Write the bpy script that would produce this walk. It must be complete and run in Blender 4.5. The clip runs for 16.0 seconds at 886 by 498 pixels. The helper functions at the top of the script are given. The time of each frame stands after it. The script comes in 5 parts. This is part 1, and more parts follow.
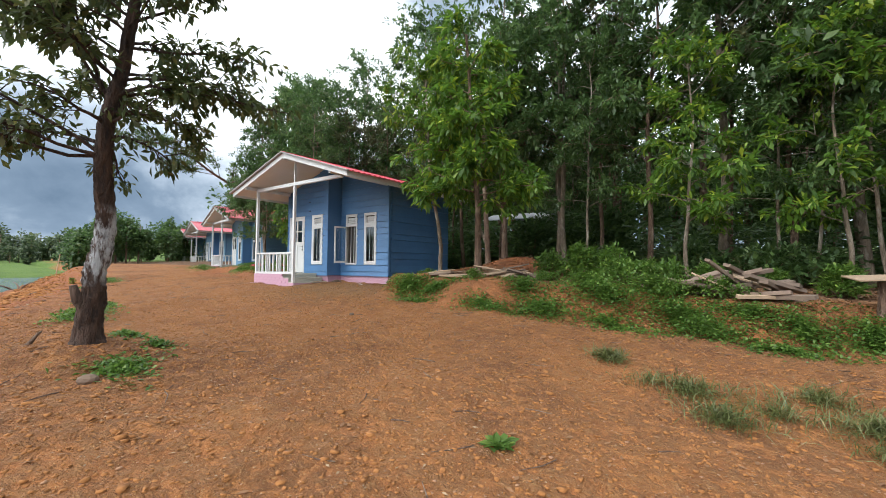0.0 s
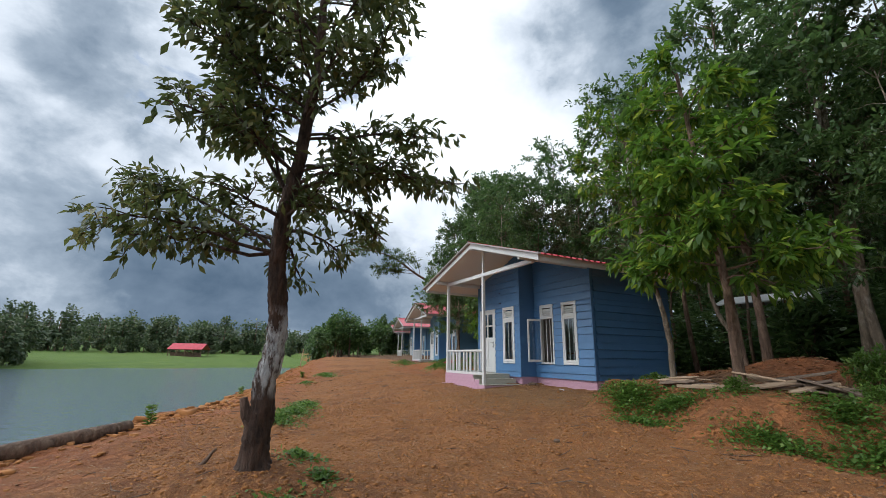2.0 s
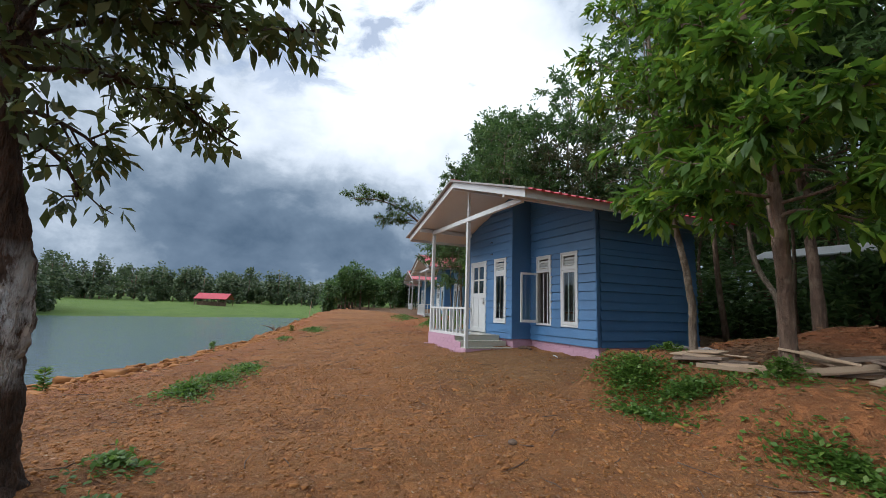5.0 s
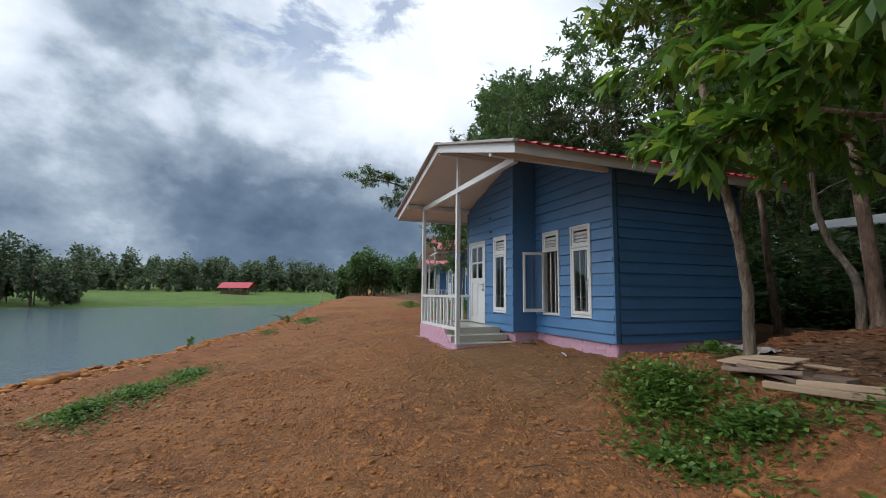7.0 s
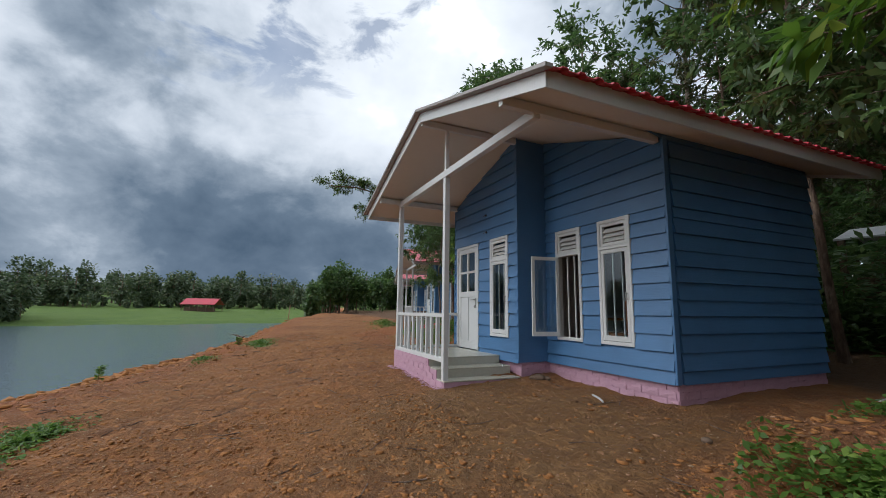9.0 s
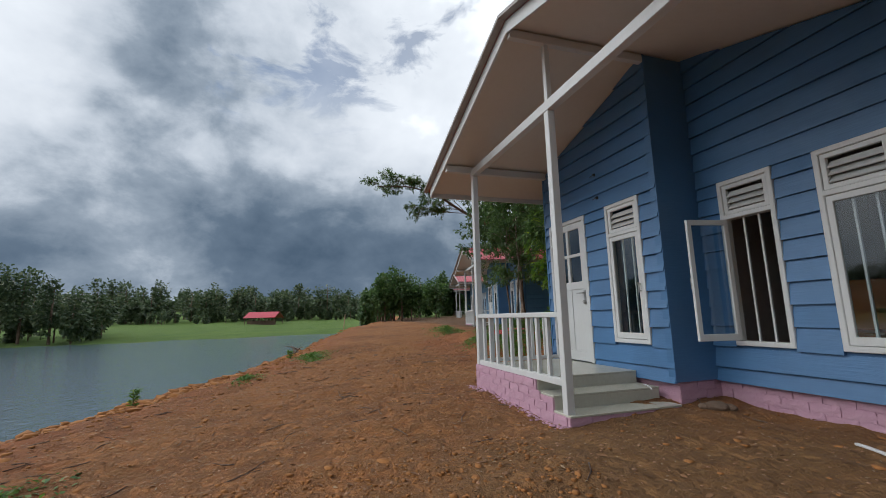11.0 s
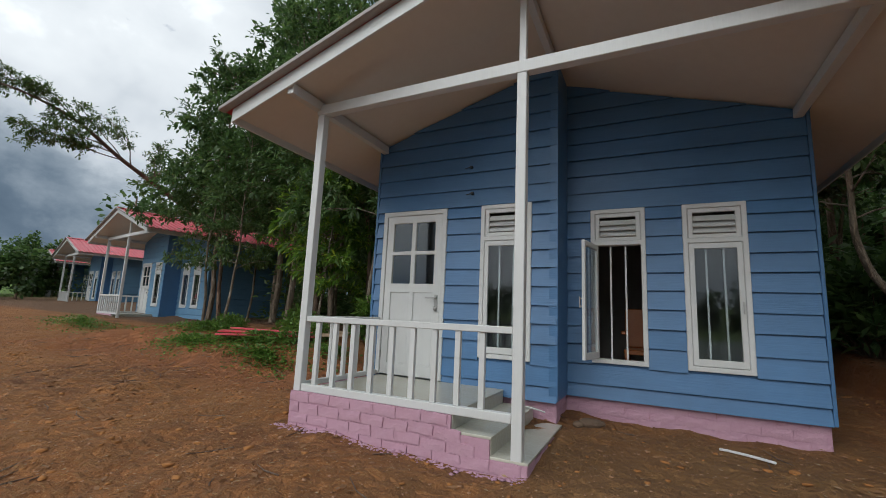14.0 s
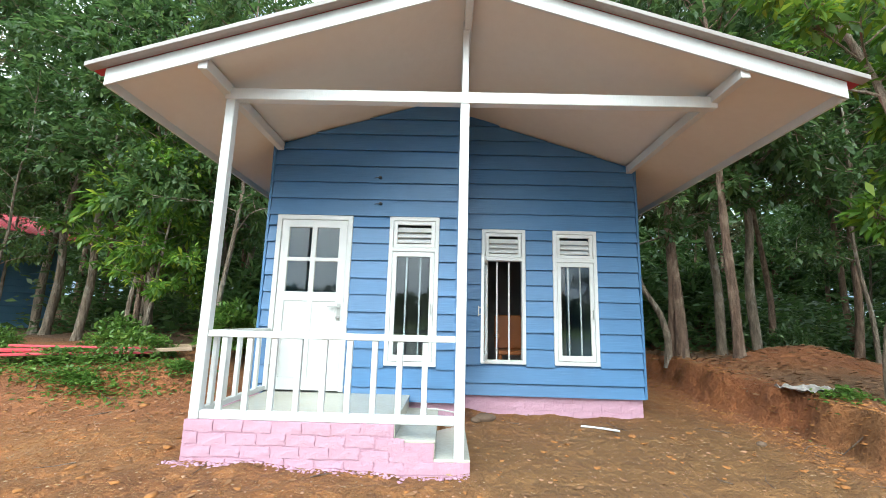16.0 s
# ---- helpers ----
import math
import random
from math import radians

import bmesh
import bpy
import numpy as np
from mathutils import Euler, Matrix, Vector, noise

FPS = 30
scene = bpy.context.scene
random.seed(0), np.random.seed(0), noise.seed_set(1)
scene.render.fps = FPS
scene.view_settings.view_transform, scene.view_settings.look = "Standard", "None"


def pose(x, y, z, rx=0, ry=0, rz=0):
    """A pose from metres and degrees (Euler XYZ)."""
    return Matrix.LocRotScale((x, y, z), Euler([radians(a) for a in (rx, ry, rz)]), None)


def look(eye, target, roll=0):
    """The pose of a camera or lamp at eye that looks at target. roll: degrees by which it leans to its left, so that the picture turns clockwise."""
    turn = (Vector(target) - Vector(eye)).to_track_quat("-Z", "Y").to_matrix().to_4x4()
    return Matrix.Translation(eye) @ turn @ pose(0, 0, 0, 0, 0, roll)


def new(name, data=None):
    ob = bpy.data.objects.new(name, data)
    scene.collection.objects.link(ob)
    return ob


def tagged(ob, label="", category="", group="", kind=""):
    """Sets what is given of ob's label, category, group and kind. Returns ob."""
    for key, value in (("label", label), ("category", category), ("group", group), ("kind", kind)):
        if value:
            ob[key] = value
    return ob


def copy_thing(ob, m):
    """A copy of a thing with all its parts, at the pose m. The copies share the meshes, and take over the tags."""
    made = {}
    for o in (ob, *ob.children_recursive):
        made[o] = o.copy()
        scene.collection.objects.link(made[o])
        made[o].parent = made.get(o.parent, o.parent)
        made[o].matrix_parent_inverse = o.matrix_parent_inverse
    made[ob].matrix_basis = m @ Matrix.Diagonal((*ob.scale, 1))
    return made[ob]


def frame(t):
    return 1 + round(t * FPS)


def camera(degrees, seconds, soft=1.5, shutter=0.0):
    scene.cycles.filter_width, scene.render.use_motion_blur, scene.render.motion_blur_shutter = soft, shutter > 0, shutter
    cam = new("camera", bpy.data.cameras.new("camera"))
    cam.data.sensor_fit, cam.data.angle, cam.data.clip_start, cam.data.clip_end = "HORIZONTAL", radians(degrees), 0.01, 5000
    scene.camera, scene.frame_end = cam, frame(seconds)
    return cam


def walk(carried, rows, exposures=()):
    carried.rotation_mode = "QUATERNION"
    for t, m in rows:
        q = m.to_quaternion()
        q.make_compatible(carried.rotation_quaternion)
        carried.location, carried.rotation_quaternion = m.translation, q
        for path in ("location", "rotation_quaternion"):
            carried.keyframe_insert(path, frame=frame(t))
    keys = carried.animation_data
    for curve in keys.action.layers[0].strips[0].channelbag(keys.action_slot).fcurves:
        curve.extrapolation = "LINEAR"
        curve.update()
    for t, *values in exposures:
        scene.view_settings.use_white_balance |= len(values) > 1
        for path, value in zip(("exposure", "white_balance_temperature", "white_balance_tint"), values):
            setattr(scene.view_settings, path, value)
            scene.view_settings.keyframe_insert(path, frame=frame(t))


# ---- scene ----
cam = camera(92.7, 16.0, 0.6)
EXPOSURES = [(0.0, 0.50, 6200, 9), (1.5, -0.12, 6150, 9), (3.5, -0.12, 5950, 9), (8.0, -0.34, 6000, 9), (11.0, -0.55, 6100, 9), (12.3, -0.5, 6150, 9), (13.0, -0.02, 6200, 8), (13.5, -0.02, 6250, 8), (14.0, -0.55, 6200, 7), (14.5, -0.58, 6100, 4), (14.8, 0.15, 6100, 1), (15.2, 0.95, 5950, 0), (16.0, 1.12, 5900, -1)]
PATH = [
    (0, (-0.844, 1.257, 0.657), (-2.047, 2.853, 0.741), 0.4),
    (0.5, (-1.179, 1.642, 0.685), (-2.711, 2.923, 0.796), 0.4),
    (1, (-1.568, 1.835, 0.765), (-3.246, 2.893, 1.021), -0.2),
    (1.5, (-1.826, 2.111, 0.827), (-3.592, 2.977, 1.187), 1.0),
    (2, (-2.215, 2.328, 0.856), (-3.936, 3.217, 1.353), 0.9),
    (2.5, (-2.616, 2.613, 0.85), (-4.296, 3.571, 1.36), 0.2),
    (3, (-2.871, 2.947, 0.889), (-4.553, 3.887, 1.428), 0.6),
    (3.5, (-3.197, 3.271, 0.926), (-4.882, 4.211, 1.454), 1.9),
    (4, (-3.343, 3.752, 0.963), (-5.088, 4.625, 1.4), 1.7),
    (4.5, (-3.465, 4.139, 1.009), (-5.25, 4.971, 1.357), 1.6),
    (4.7, (-3.485, 4.208, 1.013), (-5.277, 5.039, 1.326), 1.8),
    (6.8, (-4.556, 5.64, 1.149), (-6.416, 6.345, 1.359), 0.6),
    (7, (-4.793, 5.763, 1.154), (-6.649, 6.48, 1.359), 0.6),
    (7.5, (-5.241, 5.938, 1.177), (-7.091, 6.656, 1.427), 0.2),
    (8, (-5.819, 6.164, 1.172), (-7.649, 6.927, 1.436), 0.4),
    (8.2, (-6.05, 6.24, 1.166), (-7.854, 7.058, 1.442), 0.6),
    (10.3, (-8.396, 6.797, 1.118), (-10.228, 7.517, 1.472), 0.9),
    (10.5, (-8.613, 6.812, 1.101), (-10.474, 7.458, 1.445), 0.1),
    (11, (-9.121, 6.796, 1.084), (-11.005, 7.39, 1.398), -1.4),
    (11.5, (-9.692, 6.871, 1.097), (-11.537, 7.587, 1.384), 0.2),
    (12, (-10.258, 6.834, 1.098), (-11.922, 7.904, 1.39), 1.4),
    (12.5, (-10.771, 6.829, 1.1), (-12.132, 8.278, 1.317), 3.0),
    (13, (-11.228, 6.593, 1.118), (-12.393, 8.204, 1.338), 4.0),
    (13.5, (-11.537, 6.204, 1.159), (-12.619, 7.876, 1.341), 3.6),
    (14, (-11.911, 5.922, 1.181), (-12.786, 7.695, 1.482), 2.5),
    (14.5, (-12.235, 5.613, 1.153), (-12.667, 7.523, 1.56), 1.5),
    (15, (-12.393, 5.459, 1.187), (-12.643, 7.411, 1.545), 0.9),
    (15.5, (-12.683, 5.496, 1.193), (-12.696, 7.466, 1.538), 1.1),
    (16, (-12.953, 5.51, 1.217), (-12.982, 7.481, 1.558), 1.5),
]
walk(cam, [(t, look(eye, target, roll)) for t, eye, target, roll in PATH], EXPOSURES)

# ---- world and light ----
SUN_WAY = Vector((-0.22, -0.74, 0.64)).normalized()  # towards the veiled sun
world = bpy.data.worlds.new("cloudy_sky")
scene.world = world
world.use_nodes = True
wn, wl = world.node_tree.nodes, world.node_tree.links
wn.clear()


def wnode(kind, **kw):
    n = wn.new(kind)
    for k, v in kw.items():
        n.inputs[k].default_value = v
    return n


def wmath(op, a, b=None, clamp=False):
    n = wn.new("ShaderNodeMath")
    n.operation, n.use_clamp = op, clamp
    for k, v in enumerate((a, b)):
        if v is None:
            continue
        if isinstance(v, (int, float)):
            n.inputs[k].default_value = v
        else:
            wl.new(v, n.inputs[k])
    return n.outputs[0]


def wrange(v, a, b, c, d):
    n = wn.new("ShaderNodeMapRange")
    for k, q in zip(("From Min", "From Max", "To Min", "To Max"), (a, b, c, d)):
        n.inputs[k].default_value = q
    wl.new(v, n.inputs["Value"])
    return n.outputs[0]


sky = wn.new("ShaderNodeTexSky")
sky.sky_type = "NISHITA"
sky.sun_disc = False
sky.sun_elevation = math.asin(SUN_WAY.z)
sky.sun_rotation = math.atan2(SUN_WAY.x, SUN_WAY.y)
sky_out = wnode("ShaderNodeBackground", Strength=0.15)
wl.new(sky.outputs[0], sky_out.inputs["Color"])
coord = wn.new("ShaderNodeTexCoord")
sep = wn.new("ShaderNodeSeparateXYZ")
wl.new(coord.outputs["Generated"], sep.inputs[0])
up = wmath("MAXIMUM", sep.outputs[2], 0.0)


def wnoise(scale, detail, rough, shift, squash=1.7, twist=0.25):
    mp = wn.new("ShaderNodeMapping")
    mp.inputs["Location"].default_value = shift
    mp.inputs["Scale"].default_value = (1, 1, squash)
    wl.new(coord.outputs["Generated"], mp.inputs[0])
    n = wnode("ShaderNodeTexNoise", Scale=scale, Detail=detail, Roughness=rough, Distortion=twist)
    wl.new(mp.outputs[0], n.inputs["Vector"])
    return n.outputs["Fac"]


# dark flat bases low down, bright billows higher up, a paler strip along the horizon
billow = wnoise(3.2, 9.0, 0.54, (0.4, 1.1, 0.2), 1.5, 0.15)
puff = wnoise(9.0, 7.0, 0.58, (2.2, 0.3, 0.9), 1.4, 0.2)
mass = wnoise(1.05, 3.0, 0.5, (3.1, 0.6, 1.9), 1.5)
height = wmath("ADD", wrange(up, 0.10, 0.42, 0.36, 0.66), wrange(up, 0.0, 0.06, 0.16, 0.0))
value = wmath("ADD", wmath("ADD", height, wmath("MULTIPLY", wmath("SUBTRACT", puff, 0.5), 0.42)), wmath("ADD", wmath("MULTIPLY", wmath("SUBTRACT", billow, 0.5), 0.95), wmath("MULTIPLY", wmath("SUBTRACT", mass, 0.48), 0.35)))
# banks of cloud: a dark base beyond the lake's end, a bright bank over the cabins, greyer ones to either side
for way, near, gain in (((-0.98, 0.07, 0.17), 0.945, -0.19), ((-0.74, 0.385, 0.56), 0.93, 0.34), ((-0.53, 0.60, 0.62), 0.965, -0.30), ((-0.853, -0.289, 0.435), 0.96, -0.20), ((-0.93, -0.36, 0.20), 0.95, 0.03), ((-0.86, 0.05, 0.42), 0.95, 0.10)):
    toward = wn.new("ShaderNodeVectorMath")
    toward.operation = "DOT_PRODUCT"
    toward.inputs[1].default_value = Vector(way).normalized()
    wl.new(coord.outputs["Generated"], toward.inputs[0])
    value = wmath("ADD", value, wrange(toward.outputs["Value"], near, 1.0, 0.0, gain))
# the cloud glows where the sun stands behind it
facing = wn.new("ShaderNodeVectorMath")
facing.operation = "DOT_PRODUCT"
facing.inputs[1].default_value = SUN_WAY
wl.new(coord.outputs["Generated"], facing.inputs[0])
glow = wrange(facing.outputs["Value"], 0.70, 1.0, 0.0, 1.0)
ramp = wn.new("ShaderNodeValToRGB")
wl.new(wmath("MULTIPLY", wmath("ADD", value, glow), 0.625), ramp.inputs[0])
els = ramp.color_ramp.elements
els[0].position, els[0].color = 0.05, (0.105, 0.155, 0.22, 1)
els[1].position, els[1].color = 0.98, (3.0, 3.0, 2.95, 1)
for p, c in ((0.17, (0.18, 0.24, 0.315, 1)), (0.28, (0.40, 0.465, 0.54, 1)), (0.36, (0.74, 0.79, 0.85, 1)), (0.46, (0.98, 1.01, 1.05, 1)), (0.62, (1.18, 1.2, 1.22, 1))):
    e = els.new(p)
    e.color = c
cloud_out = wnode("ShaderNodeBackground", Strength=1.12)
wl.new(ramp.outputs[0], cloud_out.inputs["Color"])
# broken blue gaps high over the lake's end
gap = wn.new("ShaderNodeVectorMath")
gap.operation = "DOT_PRODUCT"
gap.inputs[1].default_value = Vector((-0.805, 0.10, 0.585)).normalized()
wl.new(coord.outputs["Generated"], gap.inputs[0])
torn = wmath("ADD", wnoise(6.0, 8.0, 0.6, (7.3, 2.2, 4.6), 2.2, 0.4), wrange(gap.outputs["Value"], 0.965, 0.998, -0.14, 0.05))
clear = wmath("MULTIPLY", wrange(torn, 0.50, 0.60, 0.0, 1.0), wrange(up, 0.38, 0.50, 0.0, 0.6))
mix = wn.new("ShaderNodeMixShader")
wl.new(clear, mix.inputs[0])
wl.new(cloud_out.outputs[0], mix.inputs[1])
wl.new(sky_out.outputs[0], mix.inputs[2])
wout = wn.new("ShaderNodeOutputWorld")
wl.new(mix.outputs[0], wout.inputs["Surface"])

sun = new("sun", bpy.data.lights.new("sun", "SUN"))
sun.data.energy, sun.data.angle, sun.data.color = 1.0, radians(55), (1.0, 0.97, 0.93)
sun.matrix_world = look((0, 0, 0), tuple(-SUN_WAY))

# ---- materials ----
def material(name, rough=0.6, metal=0.0):
    m = bpy.data.materials.new(name)
    m.use_nodes = True
    n = m.node_tree.nodes
    b = n["Principled BSDF"]
    b.inputs["Roughness"].default_value, b.inputs["Metallic"].default_value = rough, metal
    return m, n, m.node_tree.links, b


def mixed(n, l, fac, a, b, mode="MIX"):
    """Mix two colours (tuples or sockets) by a socket or number."""
    mx = n.new("ShaderNodeMix")
    mx.data_type, mx.blend_type = "RGBA", mode
    for k, v in ((0, fac), (6, a), (7, b)):
        if isinstance(v, (int, float)):
            mx.inputs[k].default_value = v
        elif isinstance(v, tuple):
            mx.inputs[k].default_value = (*v, 1) if len(v) == 3 else v
        else:
            l.new(v, mx.inputs[k])
    return mx.outputs[2]


def noisy(n, l, scale, detail=4.0, rough=0.55, stretch=None, lo=0.35, hi=0.65, kind="Object"):
    tc = n.new("ShaderNodeTexCoord")
    tx = n.new("ShaderNodeTexNoise")
    tx.inputs["Scale"].default_value, tx.inputs["Detail"].default_value, tx.inputs["Roughness"].default_value = scale, detail, rough
    src = tc.outputs[kind]
    if stretch:
        mp = n.new("ShaderNodeMapping")
        mp.inputs["Scale"].default_value = stretch
        l.new(src, mp.inputs[0])
        src = mp.outputs[0]
    l.new(src, tx.inputs["Vector"])
    mr = n.new("ShaderNodeMapRange")
    mr.inputs["From Min"].default_value, mr.inputs["From Max"].default_value = lo, hi
    l.new(tx.outputs["Fac"], mr.inputs["Value"])
    return mr.outputs[0]


def bumped(n, l, b, height, strength=0.3, distance=0.01):
    bp = n.new("ShaderNodeBump")
    bp.inputs["Strength"].default_value, bp.inputs["Distance"].default_value = strength, distance
    l.new(height, bp.inputs["Height"])
    l.new(bp.outputs[0], b.inputs["Normal"])


def painted(name, colour, dirt, amount=0.25, rough=0.5, grain=(1, 1, 1), scale=3.0, vary=0.06):
    """Brushed paint: streaks along the grain, blotches, and a small shift from piece to piece."""
    m, n, l, b = material(name, rough)
    streak = noisy(n, l, scale * 9, 3.0, 0.6, grain)
    blotch = noisy(n, l, scale * 0.5, 4.0, 0.6, None, 0.4, 0.75)
    info = n.new("ShaderNodeObjectInfo")
    hsv = n.new("ShaderNodeHueSaturation")
    hsv.inputs["Color"].default_value = (*colour, 1)
    mr = n.new("ShaderNodeMapRange")
    mr.inputs["To Min"].default_value, mr.inputs["To Max"].default_value = 1 - vary, 1 + vary
    l.new(info.outputs["Random"], mr.inputs["Value"])
    l.new(mr.outputs[0], hsv.inputs["Value"])
    dim = n.new("ShaderNodeMath")
    dim.operation = "MULTIPLY"
    dim.inputs[1].default_value = amount
    l.new(blotch, dim.inputs[0])
    c1 = mixed(n, l, dim.outputs[0], hsv.outputs[0], dirt)
    st = n.new("ShaderNodeMath")
    st.operation = "MULTIPLY"
    st.inputs[1].default_value = amount * 0.5
    l.new(streak, st.inputs[0])
    l.new(mixed(n, l, st.outputs[0], c1, dirt), b.inputs["Base Color"])
    bumped(n, l, b, streak, 0.25, 0.003)
    return m


BLUE = painted("blue_paint", (0.076, 0.19, 0.375), (0.050, 0.122, 0.245), 0.5, 0.42, (0.15, 0.15, 3.0))
# lighter, less saturated copy of the cabin blue, used on the farther cabins
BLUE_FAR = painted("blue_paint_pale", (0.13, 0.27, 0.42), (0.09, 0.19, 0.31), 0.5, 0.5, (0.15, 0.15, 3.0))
WHITE = painted("white_paint", (0.65, 0.65, 0.64), (0.48, 0.50, 0.47), 0.22, 0.35, (3, 3, 0.2))
SOFFIT = painted("plywood_soffit", (0.74, 0.68, 0.60), (0.62, 0.55, 0.47), 0.4, 0.65, (1, 1, 1), 1.2)
FLASHING = painted("dull_metal_flashing", (0.34, 0.31, 0.29), (0.22, 0.19, 0.17), 0.4, 0.45)
RED_ROOF = painted("red_roof_metal", (0.50, 0.035, 0.06), (0.30, 0.03, 0.04), 0.4, 0.38, (1, 1, 1), 1.5)
GREY_ROOF = painted("pale_roof_metal", (0.62, 0.63, 0.66), (0.45, 0.42, 0.4), 0.4, 0.4)
TILE = painted("floor_tile", (0.52, 0.51, 0.43), (0.38, 0.33, 0.25), 0.4, 0.25)
INSIDE = painted("room_plaster", (0.42, 0.38, 0.34), (0.3, 0.27, 0.25), 0.4, 0.8)
ORANGE_WOOD = painted("varnished_wood", (0.42, 0.14, 0.04), (0.22, 0.07, 0.02), 0.5, 0.3, (1, 1, 6))
BOARD = painted("sawn_board", (0.46, 0.33, 0.22), (0.22, 0.15, 0.10), 0.6, 0.8, (6, 0.3, 6), 3.0, 0.25)
OLD_BOARD = painted("weathered_board", (0.26, 0.185, 0.135), (0.10, 0.075, 0.06), 0.7, 0.85, (6, 0.3, 6), 3.0, 0.35)
RED_BOARD = painted("red_sheet", (0.55, 0.06, 0.08), (0.3, 0.05, 0.05), 0.4, 0.5)
STONE = painted("stone", (0.16, 0.105, 0.07), (0.11, 0.07, 0.045), 0.6, 0.85, (1, 1, 1), 8.0, 0.25)
STEEL = material("steel", 0.3, 0.9)[0]
STEEL.node_tree.nodes["Principled BSDF"].inputs["Base Color"].default_value = (0.45, 0.44, 0.42, 1)
DARK = material("dark_plastic", 0.5)[0]
DARK.node_tree.nodes["Principled BSDF"].inputs["Base Color"].default_value = (0.03, 0.03, 0.03, 1)


def glass_material():
    m = bpy.data.materials.new("window_glass")
    m.use_nodes = True
    n, l = m.node_tree.nodes, m.node_tree.links
    n.clear()
    out = n.new("ShaderNodeOutputMaterial")
    clear, gloss = n.new("ShaderNodeBsdfTransparent"), n.new("ShaderNodeBsdfGlossy")
    clear.inputs[0].default_value = (0.86, 0.90, 0.91, 1)
    gloss.inputs["Roughness"].default_value = 0.02
    lw = n.new("ShaderNodeLayerWeight")
    lw.inputs["Blend"].default_value = 0.5
    pw, ad, mx = n.new("ShaderNodeMath"), n.new("ShaderNodeMath"), n.new("ShaderNodeMixShader")
    pw.operation, ad.operation = "POWER", "MULTIPLY_ADD"
    pw.inputs[1].default_value = 3.0
    ad.inputs[1].default_value, ad.inputs[2].default_value = 0.6, 0.07
    l.new(lw.outputs["Facing"], pw.inputs[0])
    l.new(pw.outputs[0], ad.inputs[0])
    l.new(ad.outputs[0], mx.inputs[0])
    l.new(clear.outputs[0], mx.inputs[1])
    l.new(gloss.outputs[0], mx.inputs[2])
    l.new(mx.outputs[0], out.inputs[0])
    return m


GLASS = glass_material()


def rough_pink():
    """Thick pink paint over rough brickwork: lumpy, with bare earthy scuffs."""
    m, n, l, b = material("pink_paint", 0.8)
    lump = noisy(n, l, 16.0, 6.0, 0.7, None, 0.3, 0.7)
    scuff = noisy(n, l, 5.0, 6.0, 0.7, None, 0.60, 0.72)
    tone = noisy(n, l, 2.2, 4.0, 0.6, None, 0.35, 0.7)
    c = mixed(n, l, tone, (0.50, 0.285, 0.375), (0.57, 0.36, 0.44))
    c = mixed(n, l, lump, mixed(n, l, 0.22, c, (0.30, 0.15, 0.17)), c)
    c = mixed(n, l, scuff, c, (0.40, 0.20, 0.17))
    l.new(c, b.inputs["Base Color"])
    bumped(n, l, b, lump, 0.7, 0.011)
    return m


PINK = rough_pink()


